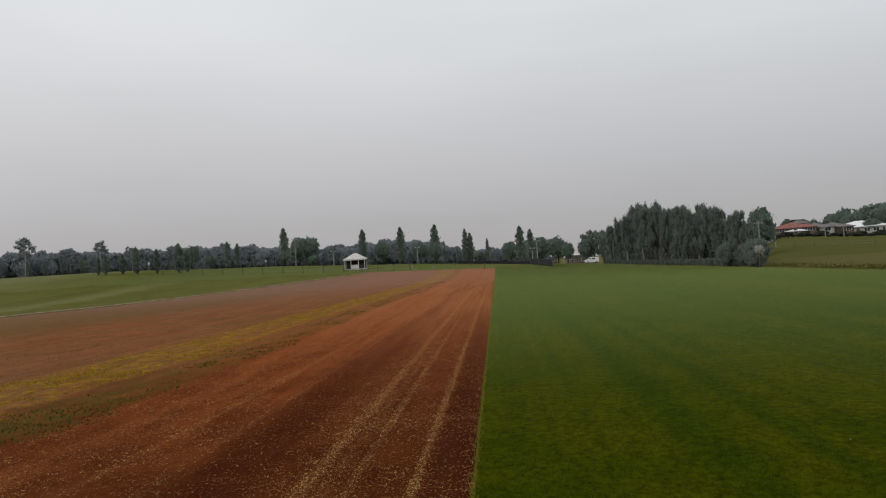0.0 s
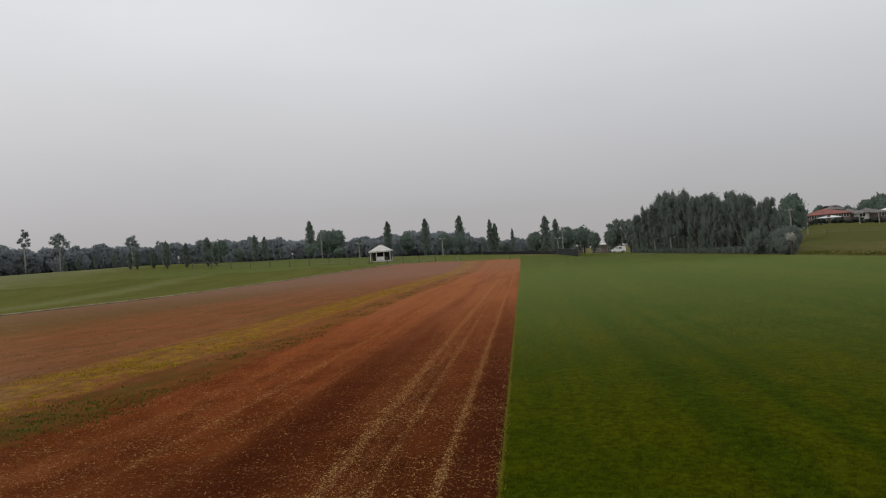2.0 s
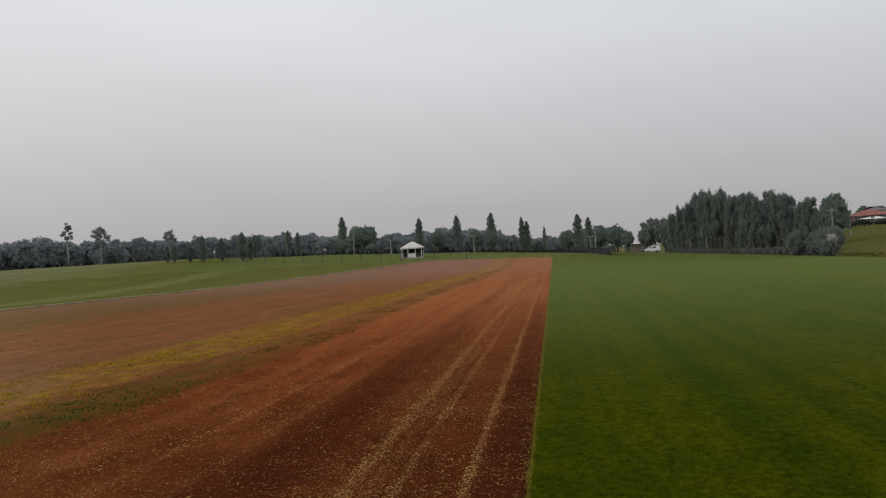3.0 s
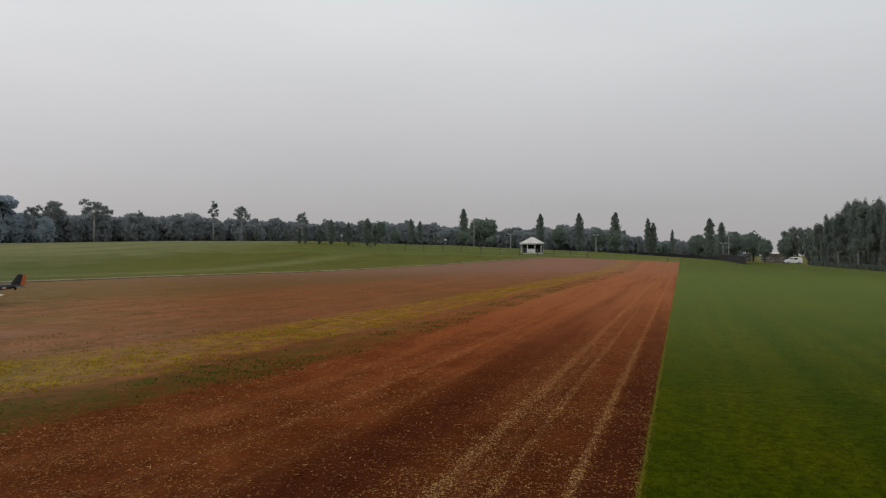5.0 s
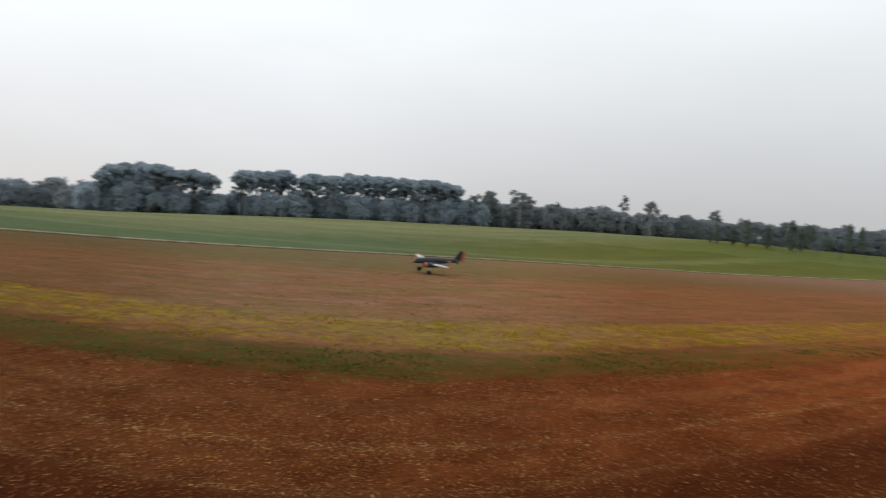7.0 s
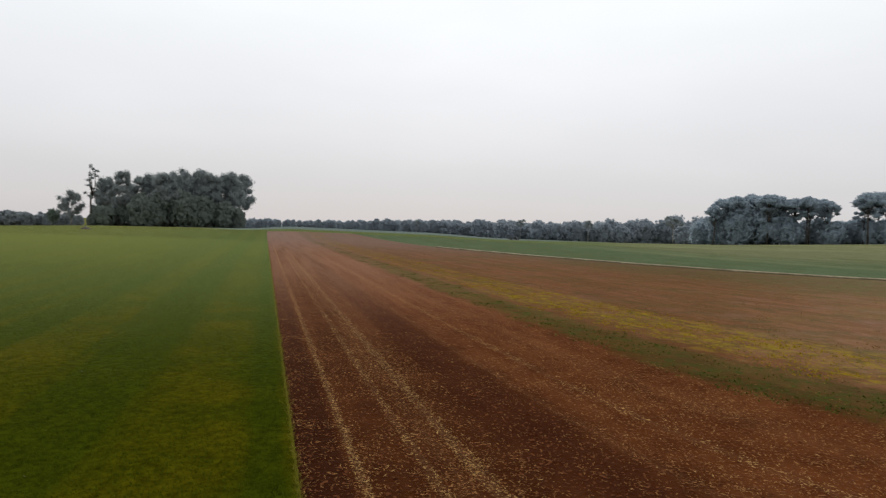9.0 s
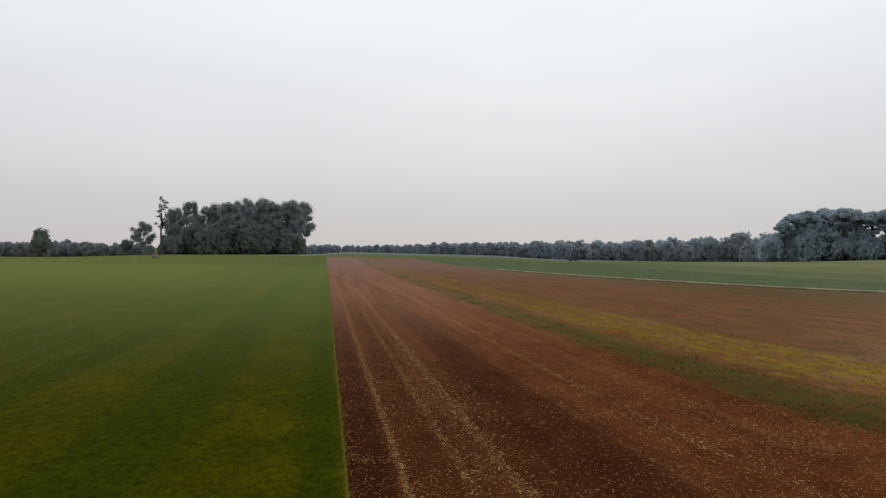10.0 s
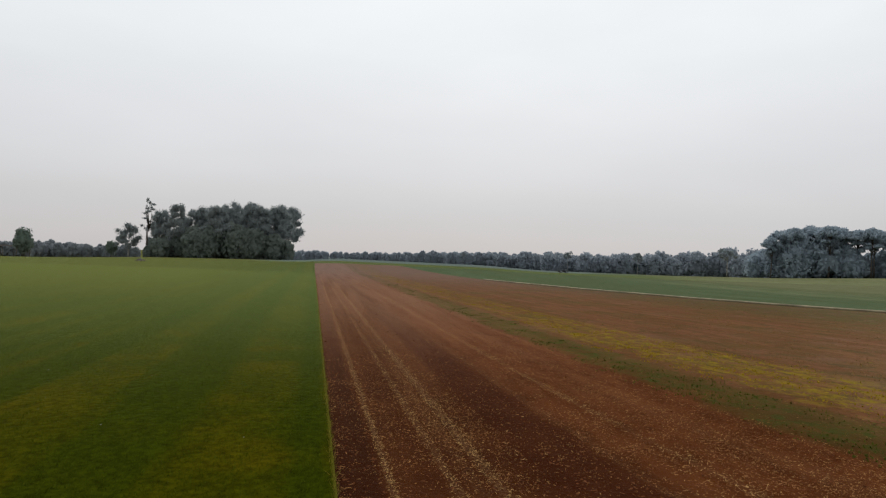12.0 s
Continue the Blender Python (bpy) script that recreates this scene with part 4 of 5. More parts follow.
# ---- the pavilion ----
def pavilion(m):
    ob = thing("pavilion", "small white open-sided pavilion with a pale hipped roof", "pavilion", m)
    wd, dp, eave, top = 2.05, 1.7, 1.95, 3.05
    vs = [(-wd - .3, -dp - .3, eave), (wd + .3, -dp - .3, eave), (wd + .3, dp + .3, eave), (-wd - .3, dp + .3, eave), (-0.35, 0, top), (0.35, 0, top)]
    vs += [(x, y, z - 0.12) for x, y, z in vs[:4]]
    solid("roof", vs, [(0, 1, 5, 4), (1, 2, 5), (2, 3, 4, 5), (3, 0, 4), (0, 6, 7, 1), (1, 7, 8, 2), (2, 8, 9, 3), (3, 9, 6, 0), (9, 8, 7, 6)], m_cream_roof, ob, "cream sheet-metal hipped roof")
    solid("ridge_cap", *tube([(-0.4, 0, top), (0.4, 0, top)], [0.06, 0.06], 6), m_cream_roof, ob)
    part("floor_slab", boxed(-wd - 0.1, wd + 0.1, -dp - 0.1, dp + 0.1, -0.1, 0.1), m_render, ob)
    for x in (-wd, -wd * 0.38, wd * 0.38, wd):
        for y in (-dp, dp):
            part("post", boxed(x - 0.06, x + 0.06, y - 0.06, y + 0.06, 0.1, eave), m_white, ob)
    for x0, x1 in ((-wd * 0.38, wd * 0.38),):
        for y in (-dp, dp):
            part("front_panel", boxed(x0, x1, y - 0.03, y + 0.03, 0.12, 0.85), m_white, ob)
    # near-black bench and screen put the pavilion's inner shade into their colour
    part("counter", boxed(-wd * 0.7, wd * 0.7, 0.2, 0.9, 0.1, 0.95), m_dim, ob, "dark bench unit in the shade")
    part("back_wall", boxed(-wd, wd, dp * 0.5, dp * 0.5 + 0.08, 0.1, eave), m_dim, ob, "dark screen standing for interior shade")
    part("fascia", boxed(-wd - .28, wd + .28, -dp - .28, -dp - .24, eave - 0.24, eave - 0.02), m_white, ob)
    return ob


def facing(heading, distance, spin=0.0, lift=0.0):
    """A pose on the ground whose -y side looks at the standing place."""
    p = spot(heading, distance)
    return Matrix.Translation((p.x, p.y, p.z + lift)) @ pose(0, 0, 0, 0, 0, heading + spin)


pavilion(facing(12.3, 119, -8) @ Matrix.Diagonal((0.87, 0.87, 0.95, 1)))


# ---- fences ----
def post_fence(name, label, h0, d0, h1, d1, gap, high, mat, wires=3):
    """A fence of separate posts with wires between them."""
    a, b = spot(h0, d0), spot(h1, d1)
    ob = thing(name, label, "fence")
    n = max(2, int((b - a).length / gap))
    tops = []
    for i in range(n + 1):
        p = a.lerp(b, i / n)
        z = float(land(p.x, p.y))
        part("post", rod((p.x, p.y, z - 0.3), (p.x, p.y, z + high), 0.08, 0.07, 7), mat, ob)
        tops.append(Vector((p.x, p.y, z)))
    for k in range(wires):
        lift = Vector((0, 0, high * (k + 1) / (wires + 0.15)))
        solid("wire", *tube([q + lift for q in tops], [0.012] * len(tops), 4), m_steel, ob)
    return ob


post_fence("post_fence", "grey timber post and wire fence along the field", 28.0, 122, 13.4, 112, 3.4, 1.15, m_timber)
post_fence("post_fence", "grey timber post and wire fence by the pavilion", 13.2, 112, 7.6, 109, 2.8, 1.15, m_timber)
post_fence("post_fence", "low timber post and rail fence beside the parked van", -5.6, 160, -7.3, 157, 2.6, 0.9, m_timber, 2)
for h in (7.4, 5.6):
    p = spot(h, 108)
    marker = thing("marker_post", "short pale marker post in the grass", "post", Matrix.Translation(p))
    part("stake", boxed(-0.06, 0.06, -0.06, 0.06, -0.3, 0.85), m_pole, marker, bevel=0.01)
    part("cap", boxed(-0.075, 0.075, -0.075, 0.075, 0.85, 0.9), m_pole, marker)
sp = spot(1.06, 104)
stake = thing("stake", "dark timber stake at the end of the bare strips", "stake", Matrix.Translation(sp))
part("shaft", rod((0, 0, -0.3), (0, 0, 1.0), 0.06, 0.05, 8), m_timber, stake)


def shade_fence():
    """Black shade cloth stretched between posts along the far end of the turf."""
    ob = thing("shade_cloth_fence", "low fence hung with black shade cloth", "fence")
    line = [spot(h, d) for h, d in ((3.4, 140.5), (2.4, 140), (0.3, 138), (-1.7, 134), (-3.0, 128), (-3.7, 119), (-4.3, 111), (-4.85, 104))]
    for i, (a, b) in enumerate(zip(line, line[1:])):
        high = 0.66 if i < 4 else 1.15
        side = (b - a).cross(Vector((0, 0, 1))).normalized() * 0.02
        n = 6
        vs, fs = [], []
        for k in range(n + 1):
            p = a.lerp(b, k / n)
            sag = 0.05 * math.sin(math.pi * k / n)
            for off in (side, -side):
                vs += [p + off + Vector((0, 0, 0.02)), p + off + Vector((0, 0, high - sag))]
        for k in range(n):
            q = k * 4
            fs += [(q, q + 4, q + 5, q + 1), (q + 2, q + 3, q + 7, q + 6), (q + 1, q + 5, q + 7, q + 3)]
        fs += [(0, 1, 3, 2), (4 * n, 4 * n + 2, 4 * n + 3, 4 * n + 1)]
        solid("cloth_panel", vs, fs, m_shade, ob)
    for p in line:
        part("post", rod(p - Vector((0, 0, 0.3)), p + Vector((0, 0, 1.25)), 0.05, 0.05, 8), m_timber, ob)
    return ob


shade_fence()


# ---- lamps and poles ----
def lamp_pole(m, tall, double=True, label="slim grey light pole with a flat floodlight head"):
    ob = thing("light_pole", label, "light pole", m, group="light poles")
    part("shaft", rod((0, 0, -0.3), (0, 0, tall), 0.09, 0.06, 10), m_steel, ob)
    part("base_plate", boxed(-0.2, 0.2, -0.2, 0.2, 0.0, 0.06), m_steel, ob)
    part("crossarm", boxed(-0.6, 0.6, -0.05, 0.05, tall - 0.08, tall), m_steel, ob)
    for x in ((-0.42, 0.42) if double else (0.3,)):
        head = part("floodlight", boxed(x - 0.24, x + 0.24, -0.3, 0.16, tall, tall + 0.16), m_steel, ob, bevel=0.03)
        part("lens", boxed(x - 0.2, x + 0.2, -0.26, 0.12, tall - 0.025, tall - 0.004), m_white, head)
    return ob


for h, d, top in ((-3.62, 134, 1.57), (-3.2, 140, 0.95), (6.87, 146, 1.74), (14.18, 150, 1.86)):
    lamp_pole(facing(h, d), height_for(h, d, top))


def power_pole(m, tall, label="grey timber power pole with a crossarm"):
    ob = thing("power_pole", label, "power pole", m, group="power poles")
    part("shaft", rod((0, 0, -0.3), (0, 0, tall), 0.15, 0.10, 10), m_pole, ob)
    part("crossarm", boxed(-0.9, 0.9, -0.06, 0.06, tall - 0.6, tall - 0.48), m_pole, ob)
    for x in (-0.8, -0.3, 0.3, 0.8):
        part("insulator", rod((x, 0, tall - 0.48), (x, 0, tall - 0.3), 0.05, 0.03, 8), m_white, ob)
    return ob


for h, d, top in ((17.4, 172, 3.3), (-21.4, 146, 1.78), (-22.5, 186, 1.31), (-25.9, 214, 1.01), (-27.1, 216, 0.98)):
    power_pole(facing(h, d, 20), height_for(h, d, top))


def small_sign(h, d, low, wide, high):
    ob = thing("sign_board", "small plain white sign board on a post", "sign", facing(h, d))
    part("post", rod((0, 0.03, -0.2), (0, 0.03, low + high), 0.04, 0.04, 8), m_steel, ob)
    part("board", boxed(-wide / 2, wide / 2, -0.02, 0.01, low, low + high), m_white, ob)


small_sign(29.0, 150, 1.2, 0.35, 0.5)
small_sign(19.9, 160, 1.1, 0.35, 0.45)


# ---- the parked van ----
def van(m):
    ob = thing("van", "white panel van parked beside the trees", "van", m)
    prof = [(-2.1, 0.35), (-2.12, 0.95), (-1.95, 1.1), (-1.35, 1.22), (-0.75, 1.78), (-0.2, 1.92), (1.9, 1.92), (2.05, 1.75), (2.1, 0.35)]
    vs, fs, n = [], [], len(prof)
    for y, inset in ((-0.85, 0.0), (0.85, 0.0)):
        for x, z in prof:
            lean = 0.1 if z > 1.3 else 0.0
            vs.append((x, y * (1 - lean), z))
    fs = [tuple(range(n)), tuple(range(2 * n - 1, n - 1, -1))] + [(i, i + n, (i + 1) % n + n, (i + 1) % n) for i in range(n)]
    body = bmesh.new()
    bv = [body.verts.new(v) for v in vs]
    for f in fs:
        body.faces.new([bv[i] for i in f])
    bmesh.ops.recalc_face_normals(body, faces=body.faces[:])
    part("body", body, m_car, ob, bevel=0.05)
    for y in (-0.80, 0.80):
        s = 1 if y > 0 else -1
        pane = bmesh.new()
        box(pane, -1.0, -0.25, y - 0.02, y + 0.02, 1.25, 1.68)
        part("side_window", pane, m_glass, ob, "dark side glass")
        part("rear_side_window", boxed(0.0, 0.9, y - 0.02, y + 0.02, 1.25, 1.68), m_glass, ob, "dark side glass")
    screen = bmesh.new()
    q = [screen.verts.new(v) for v in ((-1.34, -0.66, 1.27), (-1.34, 0.66, 1.27), (-0.80, 0.62, 1.77), (-0.80, -0.62, 1.77), (-1.30, -0.66, 1.27), (-1.30, 0.66, 1.27), (-0.76, 0.62, 1.77), (-0.76, -0.62, 1.77))]
    for f in ((0, 1, 2, 3), (7, 6, 5, 4), (0, 4, 5, 1), (1, 5, 6, 2), (2, 6, 7, 3), (3, 7, 4, 0)):
        screen.faces.new([q[i] for i in f])
    bmesh.ops.translate(screen, verts=screen.verts[:], vec=(-0.03, 0, 0.02))
    part("windscreen", screen, m_glass, ob, "dark windscreen glass")
    part("front_bumper", boxed(-2.2, -2.05, -0.8, 0.8, 0.35, 0.6), m_dim, ob, "dark plastic bumper", bevel=0.03)
    for x in (-1.35, 1.35):
        for y in (-0.82, 0.82):
            wheel = part("wheel", rod((x, y - 0.1, 0.33), (x, y + 0.1, 0.33), 0.33, 0.33, 18), m_rubber, ob, "black tyre")
            part("rim", rod((x, y - 0.115, 0.33), (x, y + 0.115, 0.33), 0.19, 0.19, 12), m_steel, wheel)
    for y in (-0.6, 0.6):
        part("headlight", boxed(-2.15, -2.08, y - 0.15, y + 0.15, 0.75, 0.92), m_steel, ob, bevel=0.02)
    return ob


van(facing(-8.2, 172, 12) @ Matrix.Diagonal((0.85, 0.85, 0.82, 1)))


# ---- buildings on the hill and beyond the trees ----
def house(m, wide, deep, wall_h, roof_h, walls, roof, label, name="house", hip=1.6, eave=0.5, openings=5, base=1.2, upper=None):
    """A house with a hipped roof, windows set into its long sides and a door."""
    ob = thing(name, label, "house", m)
    part("wall", boxed(-wide / 2, wide / 2, -deep / 2, deep / 2, -base, wall_h), walls, ob)
    a, b = wide / 2 + eave, deep / 2 + eave
    vs = [(-a, -b, wall_h), (a, -b, wall_h), (a, b, wall_h), (-a, b, wall_h), (-a + b * hip, 0, wall_h + roof_h), (a - b * hip, 0, wall_h + roof_h)]
    vs += [(x, y, z - 0.18) for x, y, z in vs[:4]]
    solid("roof", vs, [(0, 1, 5, 4), (1, 2, 5), (2, 3, 4, 5), (3, 0, 4), (0, 6, 7, 1), (1, 7, 8, 2), (2, 8, 9, 3), (3, 9, 6, 0), (9, 8, 7, 6)], roof, ob)
    for i in range(openings):
        x = -wide / 2 + wide * (i + 0.5) / openings
        if i == openings // 2:
            part("door", boxed(x - 0.45, x + 0.45, -deep / 2 - 0.04, -deep / 2 + 0.04, 0.0, 2.05), m_timber, ob)
            continue
        win = part("window", boxed(x - 0.8, x + 0.8, -deep / 2 - 0.05, -deep / 2 + 0.02, 0.9, 2.1), m_white, ob, "white window frame")
        for s in (-1, 1):
            part("pane", boxed(x + s * 0.38 - 0.33, x + s * 0.38 + 0.33, -deep / 2 - 0.07, -deep / 2 - 0.053, 0.98, 2.02), m_glass, win)
    if upper:
        uw, uz = upper
        up = part("upper_storey", boxed(-uw / 2, uw / 2, -deep * 0.3, deep * 0.3, wall_h, wall_h + uz), m_render, ob)
        c, d = uw / 2 + 0.4, deep * 0.3 + 0.4
        vs = [(-c, -d, wall_h + uz), (c, -d, wall_h + uz), (c, d, wall_h + uz), (-c, d, wall_h + uz), (-c + d, 0, wall_h + uz + 1.2), (c - d, 0, wall_h + uz + 1.2)]
        solid("upper_roof", vs, [(0, 1, 5, 4), (1, 2, 5), (2, 3, 4, 5), (3, 0, 4), (3, 2, 1, 0)], m_grey_tile, up)
        for x in (-uw * 0.28, uw * 0.28):
            part("upper_window", boxed(x - 0.6, x + 0.6, -deep * 0.3 - 0.04, -deep * 0.3 + 0.02, wall_h + uz * 0.35, wall_h + uz * 0.8), m_glass, up)
    return ob


house(facing(-23.65, 238, 8), 13, 8, 2.2, 1.9, m_brick, m_red_tile, "brick house with a red tiled roof on the hillside", openings=6)
house(facing(-24.15, 266, -5), 8, 7, 4.6, 1.5, m_render, m_grey_tile, "two-storey pale house with a grey roof on the hillside", openings=3)
house(facing(-25.2, 240, -6), 11, 7, 2.2, 1.7, m_render, m_grey_tile, "pale house with a grey tiled roof on the hillside", openings=4)
house(facing(-26.3, 244, 14), 11, 7, 2.3, 1.7, m_brick, m_grey_tile, "brick house with a dark tiled roof on the hillside", openings=4)
house(facing(-28.1, 255, -4), 17, 9, 2.6, 2.0, m_render, m_white_roof, "long pale house with a white metal roof on the hillside", openings=7)
house(facing(-23.95, 226, 0), 5.5, 4, 1.5, 0.6, m_render, m_white_roof, "low pale outbuilding with a white roof", name="outbuilding", openings=1)
for i in range(27):
    plant(round_tree, 63 + i % 2, -22.5 - 0.3 * i, 220 + 3 * (i % 3), 1.0 + 0.3 * (i * 5 % 4), i * 41, 1.9, sink=0.3, name="garden_shrub", mat=m_hedge, tall=3.2, wide=1.5, stem=0.05, n=900, size=0.2, label="dark garden shrub below the hillside houses")
house(facing(-6.9, 305, -4), 9, 7, 3.9, 0.8, m_timber, m_cream_roof, "long low timber building beyond the trees", name="long_building", openings=4)
house(facing(-4.0, 290, 6), 12, 7, 2.6, 0.9, m_timber, m_grey_tile, "low dark building beyond the poplars", name="long_building", openings=5)


def open_shed(m, wide=15.0, deep=6.0, high=2.9):
    """A long flat-roofed shed with open sides."""
    ob = thing("open_shed", "long open-sided farm shed with a flat roof", "shed", m)
    part("roof", boxed(-wide / 2, wide / 2, -deep / 2, deep / 2, high, high + 0.16), m_grey_tile, ob)
    part("fascia", boxed(-wide / 2, wide / 2, -deep / 2 - 0.06, -deep / 2 - 0.003, high - 0.15, high + 0.18), m_grey_tile, ob)
    for i in range(6):
        x = -wide / 2 + 0.2 + (wide - 0.4) * i / 5
        for y in (-deep / 2 + 0.2, deep / 2 - 0.2):
            part("post", rod((x, y, -0.4), (x, y, high), 0.08, 0.08, 8), m_timber, ob)
    return ob


open_shed(facing(143.9, 202, 4))
for h, d, top, wide, seed in ((-21.55, 166, 2.95, 0.68, 11), (-28.0, 280, 2.1, 1.3, 12), (-29.4, 274, 2.4, 1.5, 11), (-27.2, 286, 2.35, 0.7, 12), (-26.5, 290, 1.9, 1.2, 11), (-25.2, 298, 1.62, 1.1, 12),
                              (-23.4, 280, 1.8, 0.7, 11), (-31.2, 272, 2.5, 1.5, 12), (-24.9, 312, 1.4, 1.5, 11), (-27.6, 256, 0.85, 0.8, 12), (-28.9, 252, 1.3, 1.2, 11), (-33.2, 268, 2.5, 1.5, 11)):
    plant(round_tree, seed, h, d, height_for(h, d, top), h * 37, wide)
post_fence("post_fence", "timber post and rail fence across the hillside paddock", -22.4, 178, -31.5, 190, 4.0, 1.1, m_timber, 2)
rng = np.random.default_rng(12)
vs, fs, o = [], [], 0
for i in range(60):
    h = -21.9 - 12 * (i + rng.random()) / 60
    p = spot(h, rng.uniform(19.6, 20.8) / math.sin(radians(-h)))
    v, f = leaf_quads(rng, in_blob(rng, 60, (p.x, p.y, p.z + 0.05), (0.7, 0.7, rng.uniform(0.08, 0.28)), 0.8), 0.07, 0.25)
    vs.append(v), fs.append(f + o)
    o += len(v)
tagged(solid("long_grass", np.concatenate(vs), np.concatenate(fs), m_weed), "ragged long grass at the foot of the paddock", "grass", kind="stuff")


# ---- the irrigation pipe between the two fields ----
def pipe_d(h):
    return float(np.polyval(PIPE, radians(h * BEND)))


def irrigation_pipe():
    """Lengths of pipe coupled end to end, lying on the ground with slight kinks at the couplings."""
    ob = thing("irrigation_pipe", "long weathered pale irrigation pipe lying on the ground", "pipe")
    h, pts = 11.3, []
    rng = np.random.default_rng(17)
    while h < 106:
        r = float(strip(pipe_d(h), h))
        p = spot(h, r)
        pts.append(p + Vector((rng.normal() * 0.12, rng.normal() * 0.12, 0.06)))
        h2 = h
        while h2 < 108:
            h2 += 0.05
            q = spot(h2, float(strip(pipe_d(h2), h2)))
            if (q - p).length > 6.0:
                break
        h = h2
    for a, b in zip(pts, pts[1:]):
        mid = [a.lerp(b, t) + Vector((rng.normal() * 0.03, rng.normal() * 0.03, 0)) for t in (0.33, 0.66)]
        solid("pipe_length", *tube([a, *mid, b], [0.065] * 4, 10), m_pipe, ob, smooth_shade=True)
    for i, p in enumerate(pts[1:-1]):
        w = (pts[i + 2] - pts[i]).normalized() * 0.14
        part("coupling", rod(p - w, p + w, 0.07, 0.07, 10), m_pipe, ob)
        part("foot", boxed(p.x - 0.12, p.x + 0.12, p.y - 0.12, p.y + 0.12, p.z - 0.07, p.z - 0.032), m_timber, ob)
    return ob


irrigation_pipe()


# ---- machinery left on the fields ----
def sprinkler(m):
    ob = thing("travelling_sprinkler", "dark wheeled irrigation sprinkler standing on the grass", "sprinkler", m)
    part("chassis", boxed(-0.9, 0.7, -0.25, 0.25, 0.3, 0.42), m_timber, ob, bevel=0.02)
    part("drum", rod((0.1, -0.3, 0.55), (0.1, 0.3, 0.55), 0.3, 0.3, 18), m_dim, ob, "dark hose drum")
    part("drawbar", rod((-0.9, 0, 0.36), (-1.6, 0, 0.2), 0.04, 0.03, 8), m_timber, ob)
    part("riser", rod((0.5, 0, 0.4), (0.5, 0, 0.95), 0.04, 0.03, 8), m_steel, ob)
    part("sprinkler_arm", rod((0.2, 0, 0.93), (0.95, 0, 1.02), 0.025, 0.02, 8), m_steel, ob)
    for x in (-0.55, 0.55):
        for y in (-0.42, 0.42):
            wheel = part("wheel", rod((x, y - 0.06, 0.26), (x, y + 0.06, 0.26), 0.26, 0.26, 16), m_rubber, ob, "black tyre")
            part("rim", rod((x, y - 0.07, 0.26), (x, y + 0.07, 0.26), 0.14, 0.14, 10), m_steel, wheel)
    return ob


sprinkler(facing(99.1, 122, 20) @ Matrix.Diagonal((0.95, 0.95, 0.6, 1)))


def hydrant(m):
    ob = thing("hydrant_mound", "low earth mound round a field hydrant in the turf", "hydrant", m)
    rng = np.random.default_rng(4)
    vs, fs, n = [(0, 0, 0.28)], [], 14
    for j, (q, z) in enumerate(((0.3, 0.22), (0.65, 0.1), (1.0, -0.05))):
        for i in range(n):
            a = 6.283 * i / n
            s = q * rng.uniform(0.85, 1.15)
            vs.append((math.cos(a) * s * 0.8, math.sin(a) * s * 0.6, z + rng.normal() * 0.02))
    fs = [(0, 1 + i, 1 + (i + 1) % n) for i in range(n)]
    for j in range(2):
        fs += [(1 + j * n + i, 1 + (j + 1) * n + i, 1 + (j + 1) * n + (i + 1) % n, 1 + j * n + (i + 1) % n) for i in range(n)]
    solid("mound", vs, fs, m_bark, ob)
    part("riser", rod((0, 0, 0.2), (0, 0, 0.45), 0.06, 0.06, 10), m_steel, ob)
    part("valve_wheel", rod((0, 0, 0.45), (0, 0, 0.48), 0.11, 0.11, 12), m_dim, ob)
    return ob


hydrant(facing(134.2, 96))


# ---- the model aeroplane, low over the bare ground ----
def ring_body(stations, n=14):
    """A round body: stations of x, radius across, radius up, height of the centre."""
    vs, fs = [], []
    for x, ry, rz, cz in stations:
        vs += [(x, ry * math.cos(6.2832 * k / n), cz + rz * math.sin(6.2832 * k / n)) for k in range(n)]
    for i in range(len(stations) - 1):
        fs += [(i * n + k, i * n + (k + 1) % n, (i + 1) * n + (k + 1) % n, (i + 1) * n + k) for k in range(n)]
    fs += [tuple(range(n))[::-1], tuple((len(stations) - 1) * n + k for k in range(n))]
    return vs, fs


def foil(root, tip, root_c, tip_c, thick, vertical=False):
    """A tapered wing panel from root to tip (leading-edge points), with a rounded section."""
    vs, fs = [], []
    sec = [(0, 0), (0.08, 0.6), (0.3, 1.0), (0.65, 0.6), (1.0, 0.06), (1.0, -0.06), (0.65, -0.35), (0.3, -0.55), (0.08, -0.4)]
    n = len(sec)
    for p, c in ((Vector(root), root_c), (Vector(root).lerp(Vector(tip), 0.9), root_c * 0.1 + tip_c * 0.9), (Vector(tip), tip_c * 0.55)):
        for s, t in sec:
            up = thick * c * t
            vs.append(p + (Vector((s * c, up, 0)) if vertical else Vector((s * c, 0, up))))
    for i in range(2):
        fs += [(i * n + k, i * n + (k + 1) % n, (i + 1) * n + (k + 1) % n, (i + 1) * n + k) for k in range(n)]
    fs += [tuple(range(n))[::-1], tuple(2 * n + k for k in range(n))]
    return vs, fs


